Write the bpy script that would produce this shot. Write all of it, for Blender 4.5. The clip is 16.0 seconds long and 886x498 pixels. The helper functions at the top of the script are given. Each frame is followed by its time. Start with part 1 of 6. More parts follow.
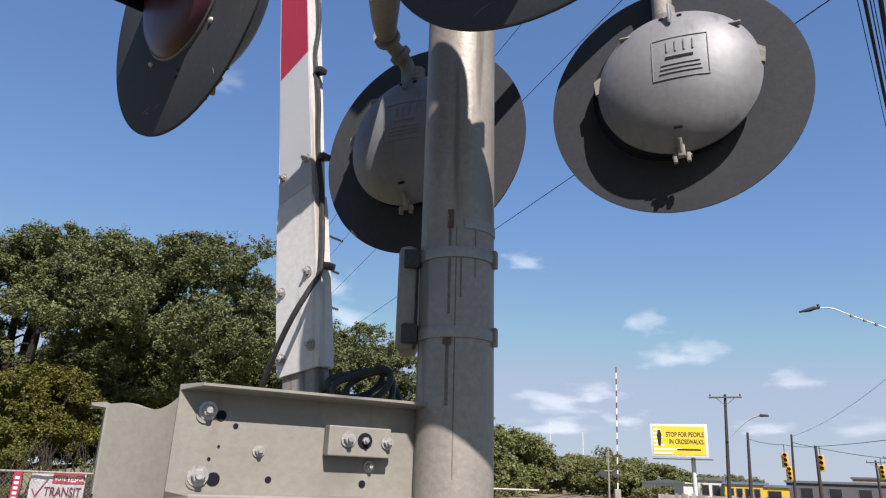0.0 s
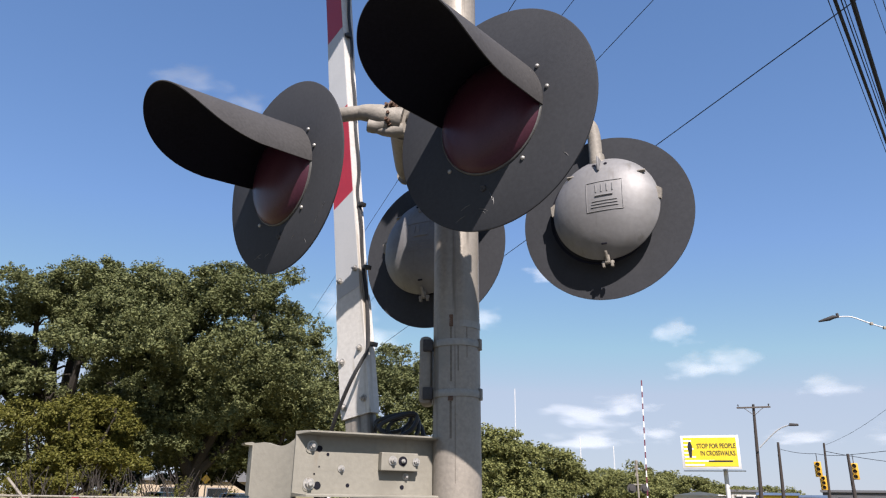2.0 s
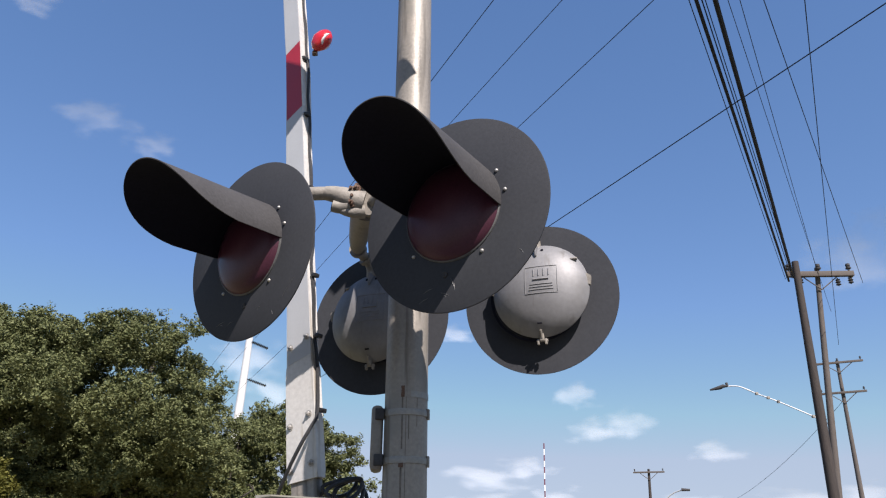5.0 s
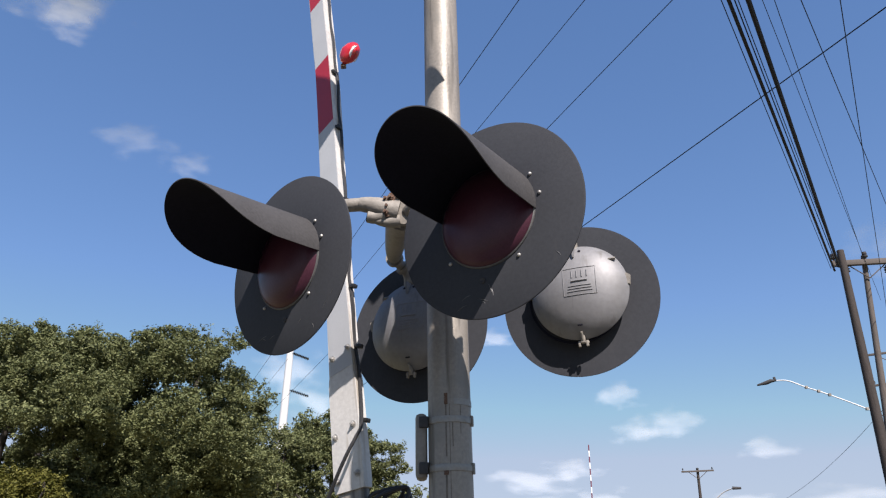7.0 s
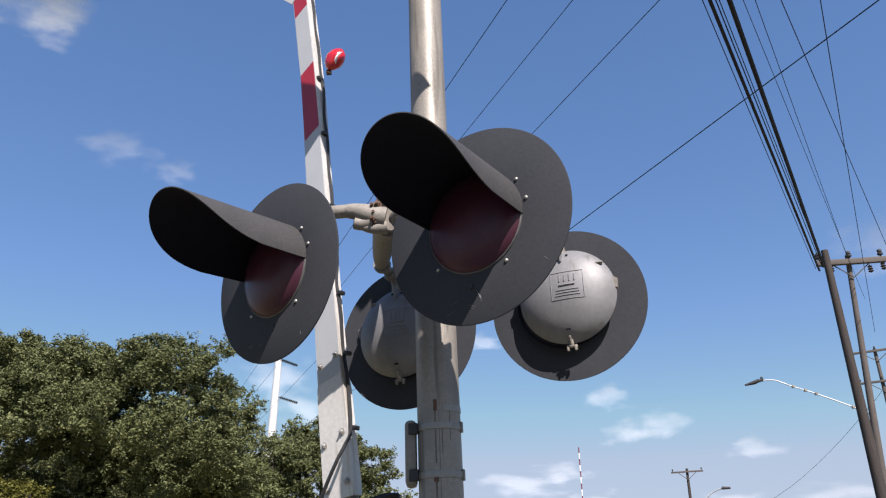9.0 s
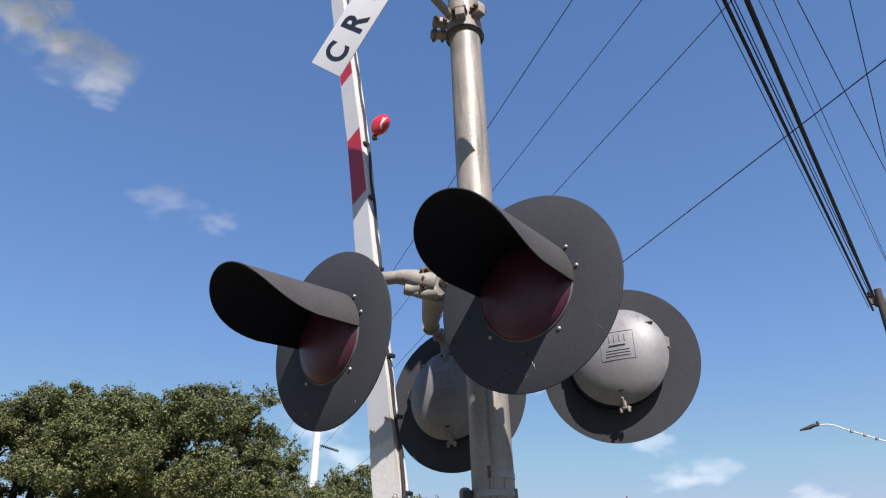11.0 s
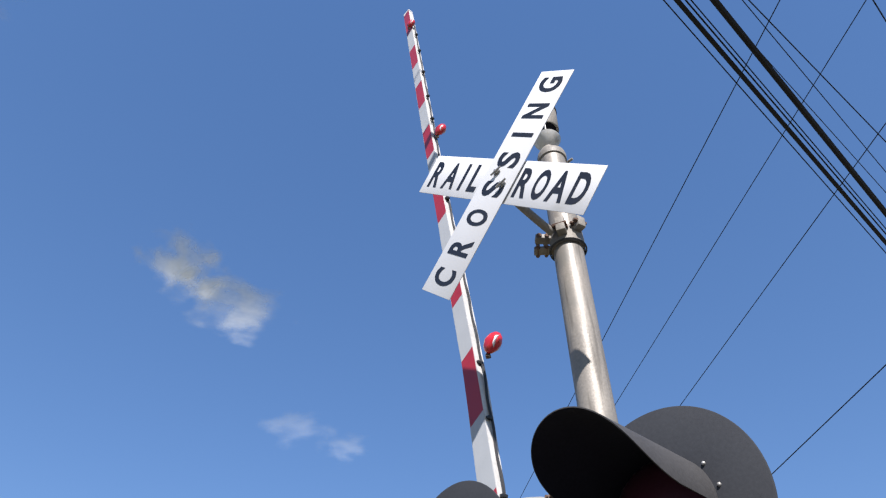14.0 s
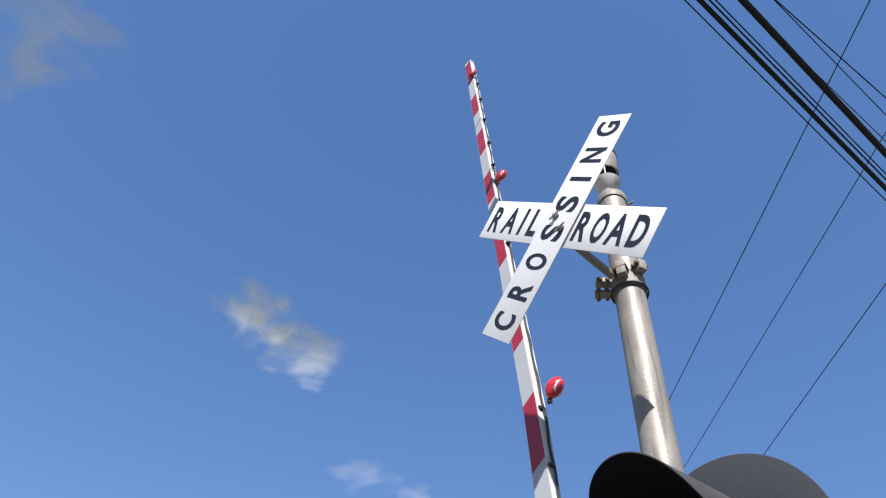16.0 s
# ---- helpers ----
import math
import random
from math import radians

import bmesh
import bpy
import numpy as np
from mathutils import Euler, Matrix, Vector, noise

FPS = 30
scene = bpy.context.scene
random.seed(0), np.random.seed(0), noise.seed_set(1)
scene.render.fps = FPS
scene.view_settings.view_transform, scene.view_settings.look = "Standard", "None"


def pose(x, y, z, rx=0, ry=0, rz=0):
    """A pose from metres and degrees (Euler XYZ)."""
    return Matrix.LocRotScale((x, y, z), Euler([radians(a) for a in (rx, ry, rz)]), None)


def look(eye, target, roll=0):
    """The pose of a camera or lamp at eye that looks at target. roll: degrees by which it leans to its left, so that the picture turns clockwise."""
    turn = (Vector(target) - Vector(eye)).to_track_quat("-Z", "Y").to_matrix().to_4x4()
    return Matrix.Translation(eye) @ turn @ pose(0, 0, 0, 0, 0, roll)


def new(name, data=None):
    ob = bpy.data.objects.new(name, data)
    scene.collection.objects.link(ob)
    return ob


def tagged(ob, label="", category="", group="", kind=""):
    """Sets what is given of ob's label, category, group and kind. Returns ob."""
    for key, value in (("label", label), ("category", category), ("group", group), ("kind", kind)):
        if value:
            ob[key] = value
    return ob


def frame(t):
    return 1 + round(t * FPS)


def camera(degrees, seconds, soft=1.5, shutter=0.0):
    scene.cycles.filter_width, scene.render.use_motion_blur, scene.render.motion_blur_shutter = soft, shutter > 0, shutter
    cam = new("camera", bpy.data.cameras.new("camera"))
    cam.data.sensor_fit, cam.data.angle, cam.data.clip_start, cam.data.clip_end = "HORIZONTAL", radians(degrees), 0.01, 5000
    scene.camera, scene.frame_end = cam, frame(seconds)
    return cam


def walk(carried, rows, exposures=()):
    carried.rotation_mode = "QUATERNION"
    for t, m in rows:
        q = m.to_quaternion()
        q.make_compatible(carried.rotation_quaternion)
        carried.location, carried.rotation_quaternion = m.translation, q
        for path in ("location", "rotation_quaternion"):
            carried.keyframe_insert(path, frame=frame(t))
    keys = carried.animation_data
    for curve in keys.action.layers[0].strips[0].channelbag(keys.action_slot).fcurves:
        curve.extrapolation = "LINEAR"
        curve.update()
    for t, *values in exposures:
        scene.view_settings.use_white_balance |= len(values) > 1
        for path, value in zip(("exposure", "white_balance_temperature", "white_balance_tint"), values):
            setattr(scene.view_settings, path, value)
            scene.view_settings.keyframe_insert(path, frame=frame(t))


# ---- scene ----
cam = camera(65.0, 16.0, 1.2)
PATH = [
    (0, (0.015, -1.276, 1.62), (-0.05, 0.621, 2.249), 2.2),
    (0.2, (0.020, -1.355, 1.612), (-0.024, 0.532, 2.275), 0.3),
    (0.5, (0.016, -1.488, 1.607), (0.022, 0.424, 2.193), -0.4),
    (0.8, (-0.017, -1.609, 1.610), (-0.043, 0.314, 2.159), -1.3),
    (1, (-0.001, -1.702, 1.63), (-0.058, 0.206, 2.228), -0.6),
    (1.2, (-0.000, -1.769, 1.626), (-0.075, 0.125, 2.263), -0.0),
    (1.5, (0.047, -1.913, 1.609), (-0.032, -0.033, 2.286), 1.8),
    (1.8, (0.086, -2.003, 1.573), (-0.034, -0.107, 2.196), 1.1),
    (2, (0.098, -2.087, 1.584), (-0.032, -0.208, 2.256), 0.9),
    (2.2, (0.088, -2.140, 1.569), (0.000, -0.280, 2.300), 0.6),
    (2.5, (0.052, -2.207, 1.58), (0.006, -0.373, 2.376), 0.8),
    (2.8, (0.041, -2.257, 1.576), (-0.010, -0.426, 2.379), 0.9),
    (3, (0.023, -2.276, 1.583), (-0.066, -0.451, 2.395), 0.9),
    (3.2, (0.013, -2.282, 1.576), (-0.026, -0.470, 2.423), 1.3),
    (3.5, (0.003, -2.281, 1.579), (0.079, -0.471, 2.425), 0.8),
    (3.7, (-0.006, -2.280, 1.573), (0.139, -0.472, 2.416), -0.6),
    (6, (-0.05, -2.306, 1.574), (0.055, -0.485, 2.395), 1.4),
    (6.5, (-0.049, -2.301, 1.578), (0.02, -0.482, 2.408), 0.2),
    (7, (-0.049, -2.298, 1.578), (-0.024, -0.482, 2.418), -0.5),
    (7.5, (-0.039, -2.296, 1.581), (0.018, -0.486, 2.431), -1.4),
    (8, (-0.034, -2.295, 1.583), (0.017, -0.492, 2.447), -2.0),
    (10.5, (-0.081, -2.327, 1.59), (-0.025, -0.506, 2.415), -0.3),
    (11, (-0.085, -2.36, 1.634), (-0.131, -0.609, 2.599), -1.3),
    (11.5, (-0.083, -2.363, 1.681), (-0.211, -0.779, 2.894), -0.6),
    (12, (-0.075, -2.369, 1.678), (-0.299, -0.909, 3.026), -0.7),
    (12.5, (-0.07, -2.355, 1.677), (-0.326, -0.949, 3.076), -0.2),
    (13, (-0.068, -2.349, 1.679), (-0.384, -0.991, 3.113), 1.3),
    (13.5, (-0.063, -2.349, 1.671), (-0.396, -1.005, 3.114), 1.7),
    (14, (-0.054, -2.348, 1.673), (-0.386, -1.003, 3.116), 1.5),
    (14.5, (-0.043, -2.35, 1.669), (-0.402, -1.041, 3.138), 2.5),
    (15, (-0.034, -2.345, 1.669), (-0.416, -1.073, 3.164), 3.3),
    (15.5, (-0.017, -2.35, 1.659), (-0.468, -1.096, 3.15), 4.7),
    (16, (-0.018, -2.363, 1.643), (-0.512, -1.161, 3.163), 7.3),
]
walk(cam, [(t, look(eye, target, roll)) for t, eye, target, roll in PATH], ((0, 0.87, 6500, 17), (0.5, 0.87, 6500, 17), (1, 0.97, 6550, 17), (1.7, 1.02, 6600, 17), (2.5, 1.06, 6750, 17), (3, 0.95, 6650, 17), (3.5, 0.95, 6600, 17), (10.5, 0.95, 6500, 17), (12.5, 0.96, 6250, 14.5), (16, 1.00, 6250, 14.5)))

# ---- light ----
SUN_DIR = Vector((0.35, -1.0, 1.07)).normalized()
sun = bpy.data.lights.new("sun", "SUN")
sun.energy, sun.angle, sun.color = 5.0, radians(0.53), (1.0, 0.955, 0.89)
sun_ob = new("sun", sun)
sun_ob.matrix_world = look(SUN_DIR * 60, (0, 0, 0))
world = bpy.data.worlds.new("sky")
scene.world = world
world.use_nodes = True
wn = world.node_tree.nodes
sky = wn.new("ShaderNodeTexSky")
sky.sky_type, sky.sun_disc = "NISHITA", False
sky.sun_elevation = math.asin(SUN_DIR.z)
sky.sun_rotation = math.atan2(SUN_DIR.x, SUN_DIR.y)
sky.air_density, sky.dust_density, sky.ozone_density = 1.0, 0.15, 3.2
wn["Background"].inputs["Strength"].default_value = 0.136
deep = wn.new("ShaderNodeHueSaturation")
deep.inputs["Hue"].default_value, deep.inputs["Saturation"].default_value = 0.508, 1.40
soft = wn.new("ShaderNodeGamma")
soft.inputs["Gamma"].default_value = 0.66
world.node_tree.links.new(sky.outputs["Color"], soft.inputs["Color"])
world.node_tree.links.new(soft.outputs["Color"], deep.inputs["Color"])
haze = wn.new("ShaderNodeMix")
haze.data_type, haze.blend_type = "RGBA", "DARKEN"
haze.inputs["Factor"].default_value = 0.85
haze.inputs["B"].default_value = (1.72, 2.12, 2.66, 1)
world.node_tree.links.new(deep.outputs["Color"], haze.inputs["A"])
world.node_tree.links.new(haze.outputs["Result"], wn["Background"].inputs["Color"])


# ---- materials ----
def material(name, color, rough=0.6, metal=0.0, vary=0.15, scale=6.0, fine=60.0, bump=0.1, spots=None, spot_scale=3.0,
             spot_at=0.6, streak=None, streak_at=0.6, per_piece=0.0, coat=0.0, spec=0.5):
    """A surface with variation at two scales, fine relief, and, if given, stains (spots) and runs down the face (streak)."""
    m = bpy.data.materials.new(name)
    m.use_nodes = True
    n, l = m.node_tree.nodes, m.node_tree.links
    b = n["Principled BSDF"]
    b.inputs["Roughness"].default_value, b.inputs["Metallic"].default_value = rough, metal
    b.inputs["Coat Weight"].default_value = coat
    b.inputs["Specular IOR Level"].default_value = spec
    tc = n.new("ShaderNodeTexCoord")
    big, small = n.new("ShaderNodeTexNoise"), n.new("ShaderNodeTexNoise")
    for t, s, d in ((big, scale, 5.0), (small, fine, 3.0)):
        t.inputs["Scale"].default_value, t.inputs["Detail"].default_value = s, d
        l.new(tc.outputs["Object"], t.inputs["Vector"])
    add = n.new("ShaderNodeMath")
    add.operation = "ADD"
    l.new(big.outputs["Fac"], add.inputs[0])
    l.new(small.outputs["Fac"], add.inputs[1])
    ramp = n.new("ShaderNodeMapRange")
    ramp.inputs["From Min"].default_value, ramp.inputs["From Max"].default_value = 0.7, 1.3
    ramp.inputs["To Min"].default_value, ramp.inputs["To Max"].default_value = 1 - vary, 1 + vary
    l.new(add.outputs[0], ramp.inputs["Value"])
    mul = n.new("ShaderNodeVectorMath")
    mul.operation = "SCALE"
    mul.inputs[0].default_value = color[:3]
    l.new(ramp.outputs[0], mul.inputs["Scale"])
    out = mul.outputs[0]
    if per_piece:
        info, mr, m2 = n.new("ShaderNodeObjectInfo"), n.new("ShaderNodeMapRange"), n.new("ShaderNodeVectorMath")
        mr.inputs["To Min"].default_value, mr.inputs["To Max"].default_value = 1 - per_piece, 1 + per_piece
        m2.operation = "SCALE"
        l.new(info.outputs["Random"], mr.inputs["Value"])
        l.new(out, m2.inputs[0])
        l.new(mr.outputs[0], m2.inputs["Scale"])
        out = m2.outputs[0]

    def over(out, col, sc, at, stretch):
        mp, t, r, mix = (n.new("ShaderNodeMapping"), n.new("ShaderNodeTexNoise"), n.new("ShaderNodeMapRange"), n.new("ShaderNodeMix"))
        mp.inputs["Scale"].default_value = stretch
        t.inputs["Scale"].default_value, t.inputs["Detail"].default_value = sc, 6.0
        r.inputs["From Min"].default_value, r.inputs["From Max"].default_value = at, at + 0.12
        mix.data_type = "RGBA"
        mix.inputs["B"].default_value = (*col[:3], 1)
        l.new(tc.outputs["Object"], mp.inputs["Vector"])
        l.new(mp.outputs[0], t.inputs["Vector"])
        l.new(t.outputs["Fac"], r.inputs["Value"])
        l.new(r.outputs[0], mix.inputs["Factor"])
        l.new(out, mix.inputs["A"])
        return mix.outputs["Result"]

    if spots:
        out = over(out, spots, spot_scale, spot_at, (1, 1, 1))
    if streak:
        out = over(out, streak, 9.0, streak_at, (3, 3, 0.22))
    l.new(out, b.inputs["Base Color"])
    rr = n.new("ShaderNodeMapRange")
    rr.inputs["To Min"].default_value, rr.inputs["To Max"].default_value = max(rough - 0.12, 0.02), min(rough + 0.12, 1)
    l.new(big.outputs["Fac"], rr.inputs["Value"])
    l.new(rr.outputs[0], b.inputs["Roughness"])
    bp = n.new("ShaderNodeBump")
    bp.inputs["Strength"].default_value, bp.inputs["Distance"].default_value = bump, 0.01
    l.new(small.outputs["Fac"], bp.inputs["Height"])
    l.new(bp.outputs[0], b.inputs["Normal"])
    return m


def leaf_material(name, color, light):
    m = bpy.data.materials.new(name)
    m.use_nodes = True
    n, l = m.node_tree.nodes, m.node_tree.links
    b = n["Principled BSDF"]
    geo, mix = n.new("ShaderNodeNewGeometry"), n.new("ShaderNodeMix")
    mix.data_type = "RGBA"
    mix.inputs["A"].default_value, mix.inputs["B"].default_value = (*color, 1), (*light, 1)
    l.new(geo.outputs["Random Per Island"], mix.inputs["Factor"])
    l.new(mix.outputs["Result"], b.inputs["Base Color"])
    b.inputs["Roughness"].default_value = 0.6
    b.inputs["Specular IOR Level"].default_value = 0.18
    tr, ms = n.new("ShaderNodeBsdfTranslucent"), n.new("ShaderNodeMixShader")
    l.new(mix.outputs["Result"], tr.inputs["Color"])
    ms.inputs[0].default_value = 0.14
    l.new(b.outputs[0], ms.inputs[1])
    l.new(tr.outputs[0], ms.inputs[2])
    l.new(ms.outputs[0], n["Material Output"].inputs["Surface"])
    return m


GALV = material("galvanised steel", (0.231, 0.209, 0.179), 0.48, 0.18, 0.16, 5, 90, 0.08, spots=(0.185, 0.173, 0.152), spot_scale=4, spot_at=0.52,
                streak=(0.112, 0.100, 0.083), streak_at=0.56, spec=0.35)
CAST = material("silver painted casting", (0.20, 0.183, 0.158), 0.6, 0.05, 0.16, 7, 80, 0.18, spots=(0.15, 0.135, 0.115), spot_scale=9, spot_at=0.60, spec=0.3)
ALU = material("aluminium arm", (0.50, 0.49, 0.465), 0.5, 0.12, 0.12, 6, 60, 0.06, streak=(0.34, 0.31, 0.26), streak_at=0.60)
PAINT_GREY = material("weathered grey paint", (0.180, 0.171, 0.142), 0.58, 0.0, 0.10, 5, 70, 0.08, spots=(0.155, 0.146, 0.120), spot_scale=6, spot_at=0.58,
                      streak=(0.160, 0.142, 0.112), streak_at=0.62)
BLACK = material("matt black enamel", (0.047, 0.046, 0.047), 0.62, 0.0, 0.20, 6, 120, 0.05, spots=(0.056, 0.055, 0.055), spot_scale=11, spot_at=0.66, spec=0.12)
# deep black: shade put into hood insides, holes and openings; also gasket and plugs
BLACK_IN = material("shade and rubber black", (0.010, 0.010, 0.015), 0.8, 0.0, 0.2, 6, 120, 0.06, spec=0.08)
DISC = material("black enamel disc", (0.041, 0.043, 0.048), 0.6, 0.0, 0.10, 4, 90, 0.03, spots=(0.049, 0.050, 0.054), spot_scale=4, spot_at=0.66,
                streak=(0.054, 0.054, 0.056), streak_at=0.70, spec=0.04)
DOME = material("spun aluminium door", (0.185, 0.184, 0.186), 0.56, 0.3, 0.10, 6, 60, 0.05, spots=(0.150, 0.147, 0.144), spot_scale=5, spot_at=0.58,
                streak=(0.128, 0.123, 0.116), streak_at=0.60, spec=0.3)
LENS = material("dull red glass lens", (0.050, 0.015, 0.026), 0.34, 0.0, 0.2, 6, 160, 0.03, spots=(0.068, 0.027, 0.040), spot_scale=5, spot_at=0.55, spec=0.28)
RIM = material("worn black rim", (0.078, 0.078, 0.07644), 0.5, 0.1, 0.2, 12, 90, 0.1)
STAIN = material("brown rust run", (0.105, 0.088, 0.070), 0.7, 0.0, 0.3, 30, 120, 0.1, streak=(0.14, 0.125, 0.105), streak_at=0.5)
STRAP = material("stainless strap", (0.2106, 0.2012, 0.1833), 0.42, 0.4, 0.15, 12, 80, 0.08, streak=(0.1482, 0.1248, 0.0975), streak_at=0.55)
BOLT = material("zinc bolt", (0.33, 0.32, 0.30), 0.42, 0.45, 0.15, 40, 160, 0.1, spots=(0.18, 0.13, 0.08), spot_scale=60, spot_at=0.62)
RUST = material("rust", (0.0936, 0.05148, 0.03276), 0.9, 0.0, 0.35, 40, 200, 0.5, spots=(0.1872, 0.156, 0.1326), spot_scale=70, spot_at=0.56)
RUBBER = material("black rubber cable", (0.01404, 0.01404, 0.01482), 0.5, 0.0, 0.2, 20, 150, 0.1)
SIGN_WHITE = material("white reflective sheet", (0.60, 0.605, 0.615), 0.6, 0.0, 0.03, 4, 200, 0.02, spots=(0.54, 0.54, 0.535), spot_scale=3, spot_at=0.62, spec=0.15)
SIGN_BLACK = material("black sign ink", (0.00936, 0.01092, 0.01716), 0.45, 0.0, 0.1, 8, 80, 0.02)
TAPE_RED = material("red reflective tape", (0.2808, 0.01716, 0.0273), 0.38, 0.0, 0.10, 9, 300, 0.05)
TAPE_WHITE = material("silver reflective tape", (0.35, 0.362, 0.372), 0.42, 0.0, 0.06, 8, 300, 0.05, streak=(0.30, 0.30, 0.285), streak_at=0.64)
LAMP_RED = material("red plastic lamp", (0.429, 0.0156, 0.0234), 0.2, 0.0, 0.1, 30, 200, 0.1, coat=0.4)
WIRE = material("black wire", (0.010, 0.011, 0.016), 0.6, 0.0, 0.1, 1, 5, 0.0, spec=0.2)
WOOD = material("weathered pole wood", (0.031, 0.024, 0.021), 0.85, 0.0, 0.28, 3, 40, 0.5, streak=(0.022, 0.017, 0.014), streak_at=0.52)
WOOD_GREY = material("grey pole wood", (0.078, 0.066, 0.058), 0.85, 0.0, 0.25, 3, 40, 0.5, streak=(0.06, 0.048, 0.040), streak_at=0.55)
BARK = material("dark bark", (0.026, 0.021, 0.017), 0.95, 0.0, 0.35, 3, 25, 0.8)
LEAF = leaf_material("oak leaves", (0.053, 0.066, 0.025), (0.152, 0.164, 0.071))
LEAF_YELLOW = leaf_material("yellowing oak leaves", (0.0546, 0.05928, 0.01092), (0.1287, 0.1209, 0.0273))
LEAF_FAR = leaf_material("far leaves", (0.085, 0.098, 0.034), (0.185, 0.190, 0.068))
GRASS = material("dry grass", (0.165, 0.135, 0.058), 0.95, 0.0, 0.3, 0.25, 5, 0.6, spots=(0.135, 0.125, 0.046), spot_scale=0.35, spot_at=0.5)
ASPHALT = material("worn asphalt", (0.0663, 0.06474, 0.0624), 0.9, 0.0, 0.18, 0.4, 30, 0.3, spots=(0.0468, 0.04524, 0.04368), spot_scale=0.5, spot_at=0.58)
CONCRETE = material("concrete", (0.2808, 0.2652, 0.2418), 0.9, 0.0, 0.14, 1.2, 30, 0.3, spots=(0.2106, 0.195, 0.1716), spot_scale=1.5, spot_at=0.6)
BALLAST = material("crushed stone", (0.156, 0.1326, 0.1076), 0.95, 0.0, 0.35, 3, 14, 1.0)
RAIL = material("rail steel", (0.1092, 0.0741, 0.0546), 0.6, 0.5, 0.25, 3, 40, 0.3)
BANNER = material("vinyl banner", (0.6084, 0.6084, 0.6084), 0.5, 0.0, 0.05, 2, 60, 0.1)
BANNER_RED = material("crimson vinyl", (0.2652, 0.0195, 0.0429), 0.5, 0.0, 0.08, 3, 60, 0.1)
BANNER_DARK = material("dark plum ink", (0.0936, 0.00936, 0.0273), 0.5, 0.0, 0.08, 3, 60, 0.05)
YELLOW = material("yellow poster", (0.585, 0.4368, 0.0156), 0.5, 0.0, 0.05, 1, 20, 0.02)
SIGNAL_YELLOW = material("signal yellow paint", (0.4836, 0.2808, 0.0234), 0.5, 0.0, 0.1, 3, 40, 0.1)
CARNAVY = material("navy car paint", (0.00936, 0.01248, 0.02496), 0.22, 0.2, 0.08, 2, 60, 0.0, coat=0.7)
CARMAROON = material("maroon car paint", (0.0468, 0.00936, 0.01248), 0.3, 0.2, 0.08, 2, 60, 0.0, coat=0.5)
CARGREEN = material("green car paint", (0.0468, 0.1248, 0.0468), 0.35, 0.1, 0.1, 2, 60, 0.0, coat=0.4)
CARWHITE = material("white car paint", (0.507, 0.507, 0.5148), 0.3, 0.0, 0.05, 2, 60, 0.0, coat=0.4)
GLASS_DARK = material("dark window glass", (0.0117, 0.01404, 0.0156), 0.08, 0.0, 0.1, 1, 20, 0.0, spec=0.8)
TYRE = material("tyre", (0.0156, 0.0156, 0.0156), 0.85, 0.0, 0.2, 9, 60, 0.2)
TAIL = material("red tail lamp", (0.20, 0.010, 0.012), 0.2, 0.0, 0.1, 9, 60, 0.0, coat=0.4)
WALL_WHITE = material("white render", (0.5148, 0.507, 0.4836), 0.85, 0.0, 0.10, 0.6, 12, 0.2, streak=(0.39, 0.3744, 0.3432))
WALL_YELLOW = material("yellow render", (0.4836, 0.3276, 0.0234), 0.8, 0.0, 0.10, 0.6, 12, 0.2)
WALL_GREY = material("grey render", (0.075, 0.075, 0.082), 0.85, 0.0, 0.12, 0.6, 12, 0.2)
WALL_TAN = material("tan render", (0.3276, 0.2652, 0.195), 0.85, 0.0, 0.12, 0.6, 12, 0.2)
ROOF_MAT = material("dull metal roof", (0.117, 0.1209, 0.1326), 0.6, 0.3, 0.15, 0.6, 12, 0.2)
ROOF_BLUE = material("blue metal roof", (0.0936, 0.1482, 0.2574), 0.5, 0.2, 0.12, 0.6, 12, 0.2)
FENCE_WOOD = material("bleached fence board", (0.234, 0.2028, 0.1716), 0.9, 0.0, 0.2, 2, 20, 0.3, per_piece=0.25)
STEEL_WHITE = material("white painted steel", (0.5304, 0.5382, 0.546), 0.5, 0.1, 0.08, 1, 20, 0.1)


# ---- mesh helpers ----
def mesh_of(bm, name, mat, smooth=False, angle=40):
    me = bpy.data.meshes.new(name)
    bmesh.ops.recalc_face_normals(bm, faces=bm.faces)
    if smooth:
        lim = radians(angle)
        for f in bm.faces:
            f.smooth = True
        for e in bm.edges:
            if len(e.link_faces) == 2 and e.calc_face_angle(0) > lim:
                e.smooth = False
    bm.to_mesh(me)
    bm.free()
    me.materials.append(mat)
    return me


def part(name, bm, mat, parent=None, label="", smooth=True, angle=40):
    ob = new(name, mesh_of(bm, name, mat, smooth, angle))
    if parent:
        ob.parent = parent
    return tagged(ob, label)


def thing(name, m, label, category, group="", kind=""):
    ob = new(name)
    ob.empty_display_size = 0.1
    ob.matrix_world = m
    return tagged(ob, label, category, group, kind)


def box(bm, x0, x1, y0, y1, z0, z1, bevel=0.0, m=None):
    r = bmesh.ops.create_cube(bm, size=1)
    vs = r["verts"]
    for v in vs:
        v.co = Vector((x0 + (v.co.x + 0.5) * (x1 - x0), y0 + (v.co.y + 0.5) * (y1 - y0), z0 + (v.co.z + 0.5) * (z1 - z0)))
    if bevel:
        es = list({e for v in vs for e in v.link_edges})
        r = bmesh.ops.bevel(bm, geom=es, offset=bevel, segments=2, affect="EDGES", profile=0.5)
        vs = list({v for f in r["faces"] for v in f.verts} | {v for v in vs if v.is_valid})
    if m is not None:
        bmesh.ops.transform(bm, matrix=m, verts=vs)
    return bm


